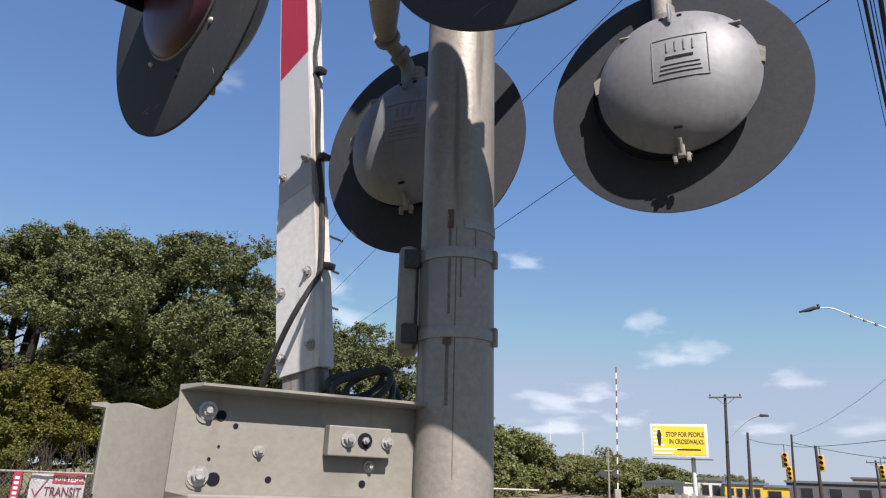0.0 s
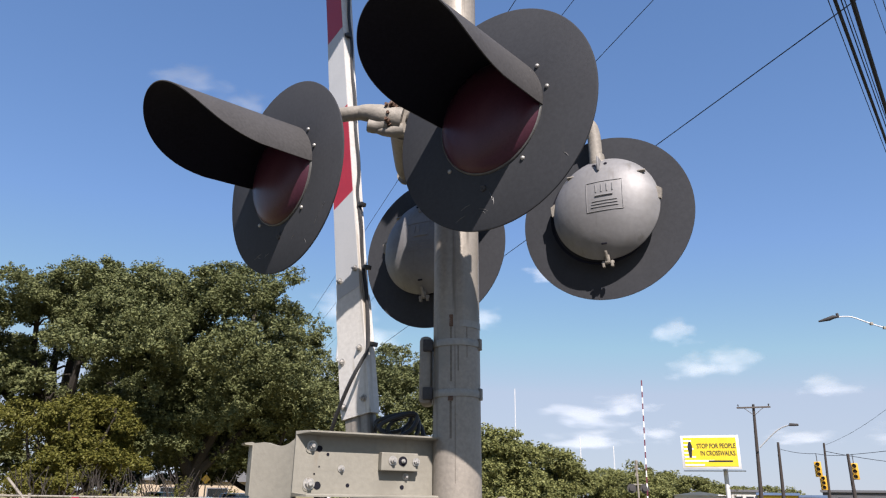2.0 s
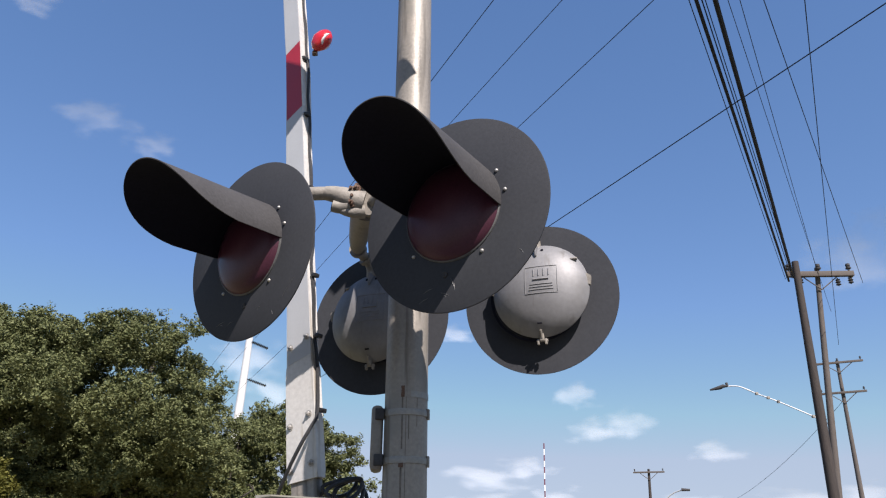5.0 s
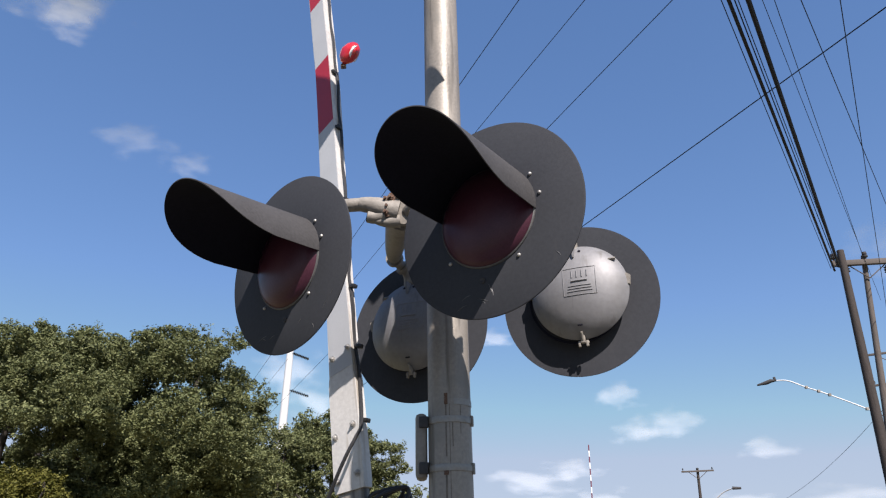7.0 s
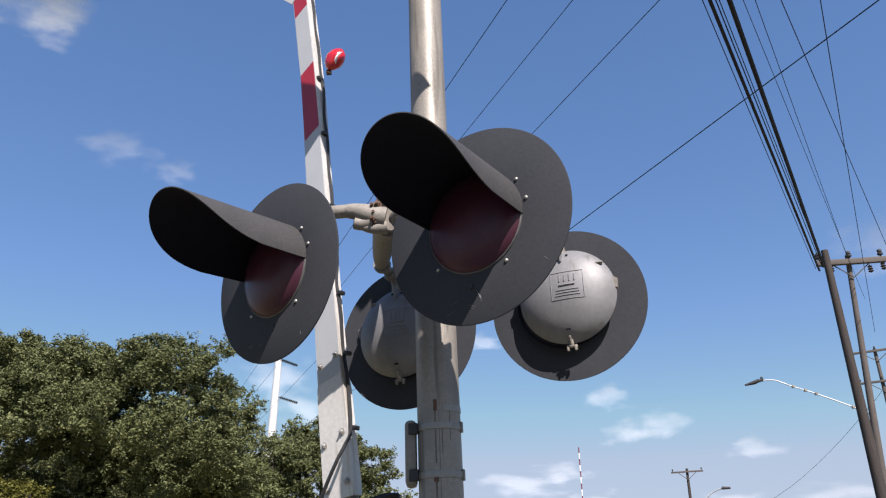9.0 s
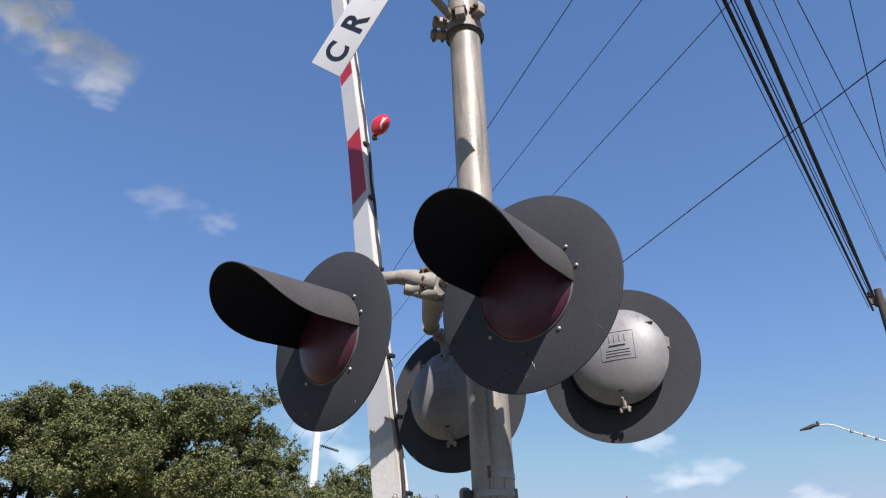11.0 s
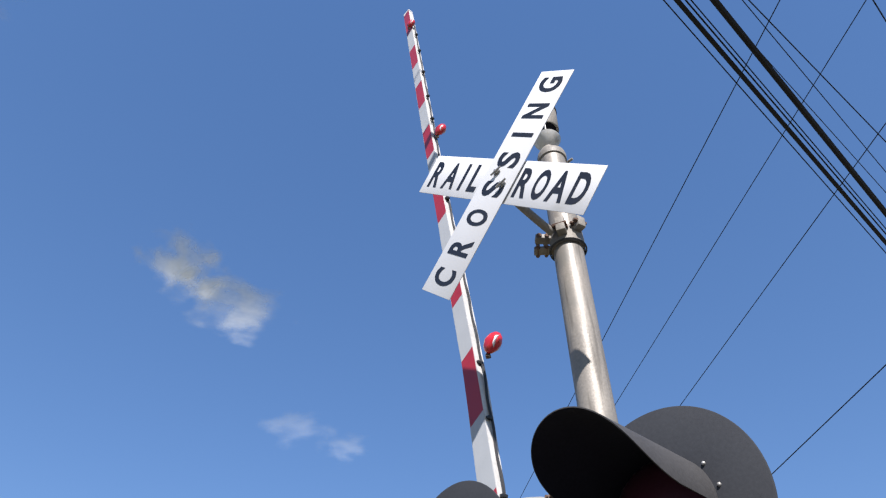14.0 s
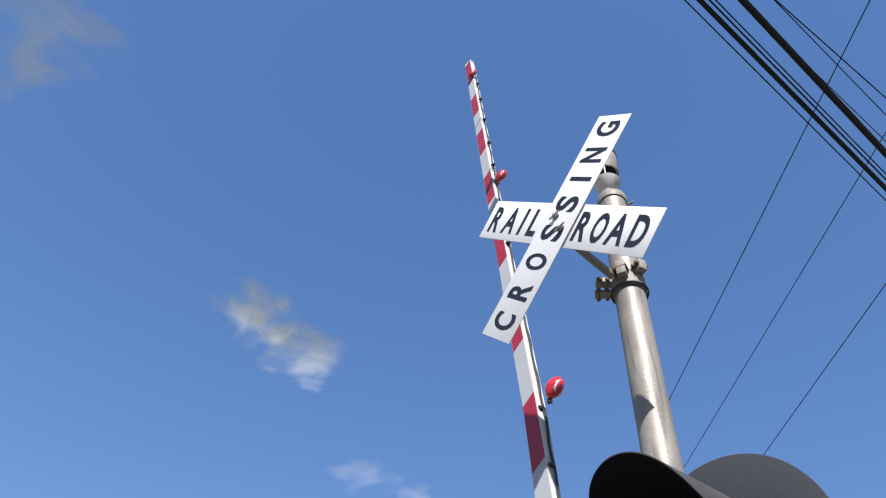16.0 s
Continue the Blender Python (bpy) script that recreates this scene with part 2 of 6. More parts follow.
def lathe(bm, profile, seg=48, m=None, a0=0.0, a1=360.0, close=True):
    """Turns a profile of (radius, height) round z."""
    rings, full = [], abs(a1 - a0) >= 359.9
    n = seg if full else seg + 1
    for r, z in profile:
        if r < 1e-6:
            rings.append([bm.verts.new((0, 0, z))])
        else:
            rings.append([bm.verts.new((r * math.cos(radians(a0 + (a1 - a0) * i / seg)), r * math.sin(radians(a0 + (a1 - a0) * i / seg)), z)) for i in range(n)])
    for a, b in zip(rings, rings[1:]):
        for i in range(seg):
            j = (i + 1) % n
            q = [a[i % len(a)], a[j % len(a)], b[j % len(b)], b[i % len(b)]]
            q = [v for k, v in enumerate(q) if v not in q[:k]]
            if len(q) > 2:
                bm.faces.new(q)
    if m is not None:
        bmesh.ops.transform(bm, matrix=m, verts=[v for r in rings for v in r])
    return bm


def tube(bm, pts, radii, seg=12, caps=True):
    """A round bar along points; radii: one number or one a point."""
    pts = [Vector(p) for p in pts]
    if not hasattr(radii, "__len__"):
        radii = [radii] * len(pts)
    rings, up = [], None
    for i, p in enumerate(pts):
        d = (pts[min(i + 1, len(pts) - 1)] - pts[max(i - 1, 0)]).normalized()
        if up is None:
            up = d.orthogonal().normalized()
        up = (up - d * up.dot(d)).normalized()
        s = d.cross(up)
        rings.append([bm.verts.new(p + radii[i] * (up * math.cos(2 * math.pi * k / seg) + s * math.sin(2 * math.pi * k / seg))) for k in range(seg)])
    for a, b in zip(rings, rings[1:]):
        for k in range(seg):
            bm.faces.new((a[k], a[(k + 1) % seg], b[(k + 1) % seg], b[k]))
    if caps:
        bm.faces.new(rings[0][::-1])
        bm.faces.new(rings[-1])
    return bm


def bend(pts, step=6):
    """A smooth line through points."""
    pts = [Vector(p) for p in pts]
    out = []
    for i in range(len(pts) - 1):
        a, b, c, d = pts[max(i - 1, 0)], pts[i], pts[i + 1], pts[min(i + 2, len(pts) - 1)]
        for k in range(step):
            t = k / step
            out.append(0.5 * ((2 * b) + (c - a) * t + (2 * a - 5 * b + 4 * c - d) * t * t + (3 * b - a - 3 * c + d) * t ** 3))
    return out + [pts[-1]]


def hex_bolt(bm, m, r=0.011, h=0.009, washer=True):
    """A bolt head with washer and thread end, standing on the plane z = 0 of m."""
    if washer:
        lathe(bm, [(0, 0), (r * 1.5, 0), (r * 1.5, h * 0.25), (0, h * 0.25)], 16, m)
    lathe(bm, [(r, 0), (r, h), (r * 0.85, h * 1.15), (0, h * 1.15)], 6, m)
    lathe(bm, [(r * 0.5, h), (r * 0.5, h * 2.0), (0, h * 2.0)], 10, m)
    return bm


def prism(bm, outline, h, m=None):
    """A slab from an outline in x, y, from z = 0 to h."""
    a = [bm.verts.new((x, y, 0)) for x, y in outline]
    b = [bm.verts.new((x, y, h)) for x, y in outline]
    n = len(a)
    bm.faces.new(a[::-1])
    bm.faces.new(b)
    for i in range(n):
        bm.faces.new((a[i], a[(i + 1) % n], b[(i + 1) % n], b[i]))
    if m is not None:
        bmesh.ops.transform(bm, matrix=m, verts=a + b)
    return bm


def letter(ch, height, mat, parent, m, width=0.0, bold=0.0, name="letter"):
    """Characters as a thin mesh, centred on the x, y plane of m."""
    cu = bpy.data.curves.new("text", "FONT")
    cu.body, cu.size, cu.extrude, cu.offset = ch, 1.0, 0.0, bold
    cu.align_x, cu.align_y, cu.resolution_u = "CENTER", "CENTER", 4
    ob = bpy.data.objects.new("text", cu)
    scene.collection.objects.link(ob)
    me = bpy.data.meshes.new_from_object(ob.evaluated_get(bpy.context.evaluated_depsgraph_get()))
    bpy.data.objects.remove(ob)
    co = np.array([v.co[:] for v in me.vertices])
    lo, hi = co.min(0), co.max(0)
    sy = height / (hi[1] - lo[1])
    sx = width / (hi[0] - lo[0]) if width else sy
    for v in me.vertices:
        v.co = ((v.co.x - (lo[0] + hi[0]) / 2) * sx, (v.co.y - (lo[1] + hi[1]) / 2) * sy, 0.0)
    me.materials.clear()
    me.materials.append(mat)
    me.name = name
    o = new(name, me)
    o.parent = parent
    o.matrix_local = m
    return o


# ---- the flashing lamps ----
def signal_lamp(m, label, reach=0.407, roll=0.0, slew=0.0):
    """A crossing lamp: black disc in the plane y = 0, lens and hood on the side of -y, housing behind."""
    ob = thing("signal_lamp", m, label, "signal lamp", "flashing lamps on the crossing mast")
    face = pose(0, 0, 0, 90, 0, 0)  # local z of a turned shape points to -y
    bm = bmesh.new()
    lathe(bm, [(0.150, 0.0015), (0.302, 0.0015), (0.305, 0.0), (0.305, -0.004), (0.300, -0.0045), (0.150, -0.0035), (0.150, 0.0015)], 96, face)
    part("disc", bm, DISC, ob, "scuffed matt black round background disc")
    bm = bmesh.new()
    lathe(bm, [(0.158, 0.001), (0.157, 0.005), (0.154, 0.007), (0.151, 0.004)], 64, face)
    part("lens_rim", bm, RIM, ob)
    bm = bmesh.new()
    lathe(bm, [(0.154, 0.003), (0.151, 0.010), (0.139, 0.021), (0.112, 0.032), (0.075, 0.040), (0.04, 0.044), (0, 0.0455)], 64, face)
    part("lens", bm, LENS, ob, "dusty dark red glass lens, unlit")
    # hood: long over the top, its lower edges straight for a hand's width at both sides
    bm = bmesh.new()
    na, nl = 84, 20
    grid = {}
    for i in range(na + 1):
        deg = 0.4 + 179.2 * i / na
        a = radians(deg + roll)
        ln = 0.024 + (reach - 0.024) * max(1 - (abs(deg - 90) / 89.6) ** 2.02, 0.0) ** 0.32
        for side, thick in ((0, 0.0015), (1, -0.0015)):
            for j in range(nl + 1):
                t = ln * j / nl
                r = 0.158 + 0.0275 * t + thick
                grid[side, j, i] = bm.verts.new((r * math.cos(a) + slew * t, -0.002 - t, r * math.sin(a) - 0.071 * t))
    for j in range(nl):
        for i in range(na):
            for s in (0, 1):
                bm.faces.new((grid[s, j, i], grid[s, j, i + 1], grid[s, j + 1, i + 1], grid[s, j + 1, i]))
    for j in range(nl):
        for i in (0, na):
            bm.faces.new((grid[0, j, i], grid[0, j + 1, i], grid[1, j + 1, i], grid[1, j, i]))
    for i in range(na):
        for j in (0, nl):
            bm.faces.new((grid[0, j, i], grid[0, j, i + 1], grid[1, j, i + 1], grid[1, j, i]))
    bmesh.ops.recalc_face_normals(bm, faces=bm.faces)
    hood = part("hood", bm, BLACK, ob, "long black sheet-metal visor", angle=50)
    # inner faces take a deeper black, the hood's own shade put into the colour
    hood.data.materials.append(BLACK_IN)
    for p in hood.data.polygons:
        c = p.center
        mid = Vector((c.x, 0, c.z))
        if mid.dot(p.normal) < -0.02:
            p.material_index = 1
    # paint worn through to bare metal low on the disc
    wr = random.Random(int(abs(m.translation.x) * 1000))
    for k in range(7):
        a, r = radians(wr.uniform(-125, -35)), wr.uniform(0.19, 0.285)
        x, z, q, w = r * math.cos(a), r * math.sin(a), wr.uniform(0, 3.14), wr.uniform(0.006, 0.022)
        bm = bmesh.new()
        tube(bm, [(x - w * math.cos(q), -0.0015, z - w * math.sin(q)), (x, -0.0016, z + 0.002), (x + w * math.cos(q), -0.0015, z + w * math.sin(q))], [0.0004, 0.0011, 0.0004], 6)
        part("scratch", bm, RIM, ob, "bare metal scratch")
    for a in (40, 16, -49, -90, -131, 140, 164):
        bm = bmesh.new()
        x, z = 0.174 * math.cos(radians(a + roll)), 0.174 * math.sin(radians(a + roll))
        if a == -90:
            lathe(bm, [(0.009, 0), (0.009, 0.004), (0.006, 0.005), (0, 0.002)], 16, pose(x, -0.0015, z - 0.02, 90, 0, 0))
        else:
            lathe(bm, [(0.0058, 0), (0.0054, 0.003), (0.0032, 0.0052), (0, 0.0058)], 14, pose(x, -0.0015, z, 90, 0, 0))
        part("rivet", bm, BLACK if a == -90 else BOLT, ob)
    # housing with its hinged round door
    bm = bmesh.new()
    lathe(bm, [(0.150, 0.004), (0.158, 0.020), (0.166, 0.034), (0.170, 0.036), (0.170, 0.042)], 64, pose(0, 0, 0, -90, 0, 0))
    part("housing", bm, CAST, ob).scale = (1.05, 1.2, 1.05)
    bm = bmesh.new()
    lathe(bm, [(0.170, 0.038), (0.178, 0.038), (0.179, 0.045), (0.175, 0.050), (0.166, 0.060), (0.152, 0.071), (0.130, 0.084), (0.100, 0.096),
               (0.060, 0.105), (0.030, 0.108), (0, 0.109)], 96, pose(0, 0, 0, -90, 0, 0))
    door = part("housing_door", bm, DOME, ob, "domed silver-grey metal housing door")
    door.scale = (1.05, 1.2, 1.05)
    bm = bmesh.new()
    lathe(bm, [(0.180, 0.036), (0.189, 0.036), (0.189, 0.0425), (0.180, 0.0425)], 64, pose(0, 0, 0, -90, 0, 0))
    part("gasket", bm, BLACK_IN, ob, "black rubber gasket")

    def dome_y(r):
        for (r1, y1), (r2, y2) in zip(DOME_P, DOME_P[1:]):
            if r2 <= r <= r1:
                return y1 + (y2 - y1) * (r1 - r) / (r1 - r2)
        return 0.109
    DOME_P = [(0.179, 0.045), (0.175, 0.050), (0.166, 0.060), (0.152, 0.071), (0.130, 0.084), (0.100, 0.096), (0.060, 0.105), (0.030, 0.108), (0, 0.109)]

    def ridge(pts, w=0.0018):
        b = bmesh.new()
        line = []
        for (x0, z0), (x1, z1) in zip(pts, pts[1:]):
            for k in range(6):
                x, z = x0 + (x1 - x0) * k / 6, z0 + (z1 - z0) * k / 6
                line.append((x, dome_y(math.hypot(x, z)) + 0.0005, z))
        x, z = pts[-1]
        line.append((x, dome_y(math.hypot(x, z)) + 0.0005, z))
        return tube(b, line, w, 6)
    # raised maker's panel: a frame and plain bars
    px, pz = -0.018, 0.016
    part("raised_frame", ridge([(px - 0.058, pz - 0.052), (px + 0.058, pz - 0.052), (px + 0.058, pz + 0.052), (px - 0.058, pz + 0.052), (px - 0.058, pz - 0.052)], 0.0016), DOME, door)
    for z, w in ((-0.038, 0.044), (-0.028, 0.042), (-0.018, 0.040)):
        part("raised_bar", ridge([(px - w, pz + z), (px + w, pz + z)], 0.0018), DOME, door)
    for k in range(4):
        x = px - 0.028 + k * 0.018
        part("raised_bar", ridge([(x, pz + 0.014), (x, pz + 0.040)], 0.0022), DOME, door)
    part("raised_bar", ridge([(px - 0.028, pz + 0.001), (px + 0.028, pz + 0.001)], 0.004), DOME, door)
    # top hub with the mounting pipe's socket, rib and two plugs
    bm = bmesh.new()
    lathe(bm, [(0.030, 0.0), (0.030, 0.012), (0.034, 0.014), (0.034, 0.028), (0.024, 0.030), (0.022, 0.06)], 24, pose(0, 0.045, 0.160))
    part("pipe_socket", bm, CAST, ob)
    bm = bmesh.new()
    box(bm, -0.003, 0.003, 0.05, 0.098, 0.115, 0.165, 0.001)
    part("rib", bm, DOME, door)
    for x in (-0.02, 0.02):
        bm = bmesh.new()
        lathe(bm, [(0.0055, 0), (0.0055, 0.002), (0, 0.002)], 14, pose(x, dome_y(0.146), 0.145, -62, 0, 0))
        part("plug", bm, BLACK_IN, door)
    # two hinge ears, lower latch with wing screw, two drip lugs
    for sx, a in ((1, 8), (-1, 172)):
        bm = bmesh.new()
        prism(bm, [(0.0, -0.020), (0.020, -0.024), (0.024, 0.012), (0.010, 0.022), (0.0, 0.018)], 0.016)
        bmesh.ops.scale(bm, vec=(sx, 1, 1), verts=bm.verts)
        bmesh.ops.transform(bm, matrix=pose(0.174 * math.cos(radians(a)), 0.060, 0.174 * math.sin(radians(a)), 90, 0, 0), verts=bm.verts)
        part("hinge_ear", bm, CAST, ob, smooth=False)
    for x, z in ((0.105, 0.122), (-0.132, 0.098)):
        bm = bmesh.new()
        box(bm, -0.013, 0.013, -0.004, 0.004, -0.005, 0.005, 0.0015, pose(x, dome_y(0.163) + 0.002, z, -55, 0, 0))
        part("lug", bm, CAST, door)
    bm = bmesh.new()
    box(bm, -0.008, 0.008, 0.058, 0.072, -0.205, -0.168, 0.002)
    box(bm, -0.019, -0.010, 0.056, 0.068, -0.218, -0.196, 0.002)
    box(bm, 0.010, 0.019, 0.056, 0.068, -0.218, -0.196, 0.002)
    tube(bm, [(-0.021, 0.062, -0.203), (0.021, 0.062, -0.203)], 0.0045, 10)
    tube(bm, [(0, 0.062, -0.206), (0, 0.086, -0.168)], 0.005, 8)
    part("latch", bm, CAST, ob, "small steel latch with wing screw")
    bm = bmesh.new()
    for k in range(2):
        box(bm, -0.009, 0.009, dome_y(0.140) - 0.002, dome_y(0.140) + 0.003, -0.140 + k * 0.014, -0.131 + k * 0.014, 0.001)
    part("vent_slots", bm, BLACK_IN, door)
    return ob


lampA = signal_lamp(pose(0.105, -0.510, 2.5055, 0.5, 0, -35.6), "black flashing signal lamp with long hood over a dark red lens", 0.407, -7.5, -0.014)
lampB = signal_lamp(pose(-0.533, -0.180, 2.507, 3.6, 0, -41.2), "black hooded flashing signal lamp beside the striped gate arm", 0.429, -1.0, 0.055)
lampC = signal_lamp(pose(0.514, 0.232, 2.531, 0, 0, 180 - 25), "flashing signal lamp seen from its silver domed back")
for ch in lampC.children:
    if ch.name.split(".")[0] in ("housing", "housing_door", "hinge_ear", "latch"):
        ch.location += Vector((-0.015, 0.0, 0.009))
lampD = signal_lamp(pose(-0.115, 0.452, 2.485, 0, 0, 180 - 25), "flashing signal lamp with silver domed back behind the mast")

# ---- the mast ----
PR = 0.0705
mast = thing("crossing_mast", pose(0.0227, 0, 0, 0, -0.65, 0), "galvanised round steel mast of a railroad crossing signal, stained", "signal mast")
bm = bmesh.new()
lathe(bm, [(PR, 0.12), (PR, 4.775)], 64)
part("pole", bm, GALV, mast, "weathered galvanised steel pipe")
bm = bmesh.new()
lathe(bm, [(0.17, 0.06), (0.17, 0.085), (0.12, 0.095), (0.095, 0.14), (0.088, 0.42), (0.074, 0.43)], 48)
part("base", bm, CAST, mast)
bm = bmesh.new()
lathe(bm, [(PR, 4.745), (0.078, 4.75), (0.080, 4.78), (0.076, 4.80), (0.045, 4.825), (0, 4.83)], 48)
part("cap", bm, CAST, mast)
bm = bmesh.new()
tube(bm, [(0.06, 0.05, 4.775), (0.11, 0.02, 4.775)], 0.008, 8)
part("cap_screw", bm, BOLT, mast)
# straps, with their buckles
for z in (2.016, 1.868):
    bm = bmesh.new()
    lathe(bm, [(PR + 0.0005, z - 0.0105), (PR + 0.003, z - 0.010), (PR + 0.004, z), (PR + 0.003, z + 0.010), (PR + 0.0005, z + 0.0105)], 64)
    strap = part("strap", bm, STRAP, mast, "stainless steel strap")
    bm = bmesh.new()
    box(bm, -0.005, 0.005, -0.008, 0.008, -0.017, 0.017, 0.002, pose((PR + 0.003) * 0.96, -(PR + 0.003) * 0.28, z, 0, 0, -16))
    part("buckle", bm, CAST, strap)
for a0, a1, z, h in ((-96, -6, 2.072, 0.010),):
    bm = bmesh.new()
    lathe(bm, [(PR + 0.0005, z - h), (PR + 0.002, z - h), (PR + 0.002, z + h), (PR + 0.0005, z + h), (PR + 0.0005, z - h)], 24, None, a0 + 16, a1)
    part("strap", bm, STRAP, mast)
bm = bmesh.new()
lathe(bm, [(PR + 0.0004, 2.062), (PR + 0.0018, 2.062), (PR + 0.0018, 2.098), (PR + 0.0004, 2.098), (PR + 0.0004, 2.062)], 8, None, -105, -96)
part("strap_stub", bm, RUST, mast, "torn rusty strap end")
bm = bmesh.new()
lathe(bm, [(PR + 0.0030, 1.845), (PR + 0.0036, 1.845), (PR + 0.0036, 1.858), (PR + 0.0030, 1.858), (PR + 0.0030, 1.845)], 8, None, -108, -96)
part("rust_patch", bm, RUST, mast)
# rust runs below the straps
for a, z0, z1, w in ((-101, 2.062, 1.90, 4), (-102, 1.845, 1.74, 5), (-84, 2.005, 1.93, 2.5), (-62, 2.06, 1.97, 2)):
    bm = bmesh.new()
    lathe(bm, [(PR + 0.0001, z1), (PR + 0.0004, z1 + 0.03), (PR + 0.0004, z0), (PR + 0.0001, z0)], 4, None, a - w / 2, a + w / 2)
    part("rust_run", bm, STAIN, mast)
# one dark drip line down the pole
bm = bmesh.new()
lathe(bm, [(PR + 0.0001, 1.62), (PR + 0.0003, 1.64), (PR + 0.0003, 2.062), (PR + 0.0001, 2.064)], 3, None, -92.2, -90.6)
part("drip_line", bm, STAIN, mast)
# long flat relay case strapped to the pole
bm = bmesh.new()
box(bm, -0.112, -0.074, -0.020, 0.075, 1.842, 2.046, 0.014)
case = part("cable_case", bm, CAST, mast, "grey cast cable case strapped to the pole")
for z in (1.872, 2.015):
    bm = bmesh.new()
    box(bm, -0.100, -0.070, -0.030, -0.014, z - 0.018, z + 0.018, 0.003)
    part("lug", bm, BLACK, case)


def flange(bm, at, axis, r=0.032):
    m = Matrix.Translation(at) @ Vector(axis).to_track_quat("Z", "Y").to_matrix().to_4x4()
    lathe(bm, [(0, -0.008), (r, -0.008), (r, 0.008), (0, 0.008)], 20, m)


# crossarm castings and pipes
bm = bmesh.new()
lathe(bm, [(PR + 0.001, 2.63), (PR + 0.018, 2.64), (PR + 0.018, 2.83), (PR + 0.001, 2.84)], 48)
clampc = part("crossarm_clamp", bm, CAST, mast, "silver cast clamp round the mast")
for v in ((-0.115, -0.085, 2.775, 28), (0.10, -0.02, 2.76, 24)):
    bm = bmesh.new()
    box(bm, -0.09, 0.07, -0.03, 0.03, -0.045, 0.045, 0.012, pose(v[0], v[1], v[2] - 0.02, 0, 0, v[3]))
    part("crossarm", bm, CAST, mast)
bm = bmesh.new()
prism(bm, [(-0.055, -0.055), (0.0, -0.075), (0.075, -0.055), (0.085, 0.01), (0.06, 0.06), (-0.045, 0.065), (-0.06, 0.02)], 0.018, Matrix(((0.95, 0, -0.3, 0), (-0.3, 0, -0.95, 0), (0, 1, 0, 0), (0, 0, 0, 1))))
bmesh.ops.transform(bm, matrix=Matrix.Translation((-0.140, -0.142, 2.735)), verts=bm.verts)
bmesh.ops.bevel(bm, geom=bm.edges[:], offset=0.004, segments=2, affect="EDGES")
plate_j = part("mounting_plate", bm, CAST, mast, "bolted cast mounting plate")
for x, z in ((-0.038, 0.045), (-0.012, 0.048), (0.04, -0.04)):
    bm = bmesh.new()
    hex_bolt(bm, pose(-0.150, -0.158, 2.735, 90, 0, -22) @ pose(x, z, 0), 0.011, 0.012)
    part("bolt", bm, RUST, plate_j)
bm = bmesh.new()
tube(bm, bend([(-0.175, -0.150, 2.722), (-0.225, -0.158, 2.742), (-0.285, -0.150, 2.748), (-0.38, -0.140, 2.745), (-0.435, -0.128, 2.73), (-0.462, -0.122, 2.69), (-0.465, -0.120, 2.65)], 6), 0.024, 16)
part("lamp_pipe", bm, CAST, mast, "bent silver pipe carrying a lamp")
# clamp casting of the lamp pipe: a swollen elbow with an open stub, a lower lip and rusty bolts
bm = bmesh.new()
tube(bm, bend([(-0.300, -0.150, 2.748), (-0.262, -0.153, 2.742), (-0.225, -0.154, 2.728), (-0.165, -0.150, 2.715)], 4), [0.0245 + 0.0014 * k for k in range(13)], 18)
tube(bm, bend([(-0.215, -0.150, 2.700), (-0.245, -0.152, 2.694), (-0.272, -0.154, 2.697)], 3), [0.030, 0.027, 0.024, 0.022, 0.022, 0.021, 0.021], 16)
tube(bm, bend([(-0.160, -0.150, 2.680), (-0.210, -0.152, 2.676), (-0.250, -0.153, 2.684)], 3), [0.024, 0.023, 0.021, 0.018, 0.016, 0.013, 0.009], 12)
elbow = part("elbow", bm, CAST, mast, "cast pipe clamp with an open stub")
# dark disc over the stub's end, in place of the shade inside it
bm = bmesh.new()
lathe(bm, [(0.017, 0.0), (0.017, 0.002), (0, 0.002)], 16, Matrix.Translation((-0.273, -0.154, 2.697)) @ Vector((-1, -0.1, 0.15)).to_track_quat("Z", "Y").to_matrix().to_4x4())
part("stub_opening", bm, BLACK_IN, elbow)
for x, z in ((-0.206, 2.752), (-0.190, 2.757), (-0.200, 2.722), (-0.205, 2.700)):
    bm = bmesh.new()
    hex_bolt(bm, pose(x, -0.172, z, 90, 0, -15), 0.010, 0.012)
    part("bolt", bm, RUST, elbow)
bm = bmesh.new()
tube(bm, bend([(-0.155, -0.130, 2.712), (-0.175, 0.0, 2.725), (-0.198, 0.20, 2.735), (-0.205, 0.30, 2.745)], 5), [0.056 - 0.030 * i / 15 for i in range(16)], 16)
tube(bm, bend([(-0.206, 0.29, 2.745), (-0.195, 0.345, 2.745), (-0.168, 0.385, 2.73), (-0.150, 0.400, 2.70), (-0.148, 0.405, 2.65)], 5), 0.021, 16)
flange(bm, (-0.204, 0.315, 2.746), (0.2, 0.9, 0), 0.036)
flange(bm, (-0.172, 0.380, 2.733), (0.6, 0.6, -0.4), 0.031)
part("lamp_pipe", bm, CAST, mast)
bm = bmesh.new()
tube(bm, bend([(0.05, 0.03, 2.76), (0.20, 0.08, 2.84), (0.38, 0.15, 2.885), (0.465, 0.185, 2.878), (0.493, 0.192, 2.835), (0.495, 0.191, 2.70)], 6), 0.024, 16)
part("lamp_pipe", bm, CAST, mast)
bm = bmesh.new()
tube(bm, bend([(-0.13, -0.15, 2.715), (-0.04, -0.27, 2.755), (0.06, -0.39, 2.795), (0.115, -0.45, 2.80), (0.134, -0.47, 2.76), (0.135, -0.474, 2.66)], 6), 0.026, 16)
part("lamp_pipe", bm, CAST, mast)

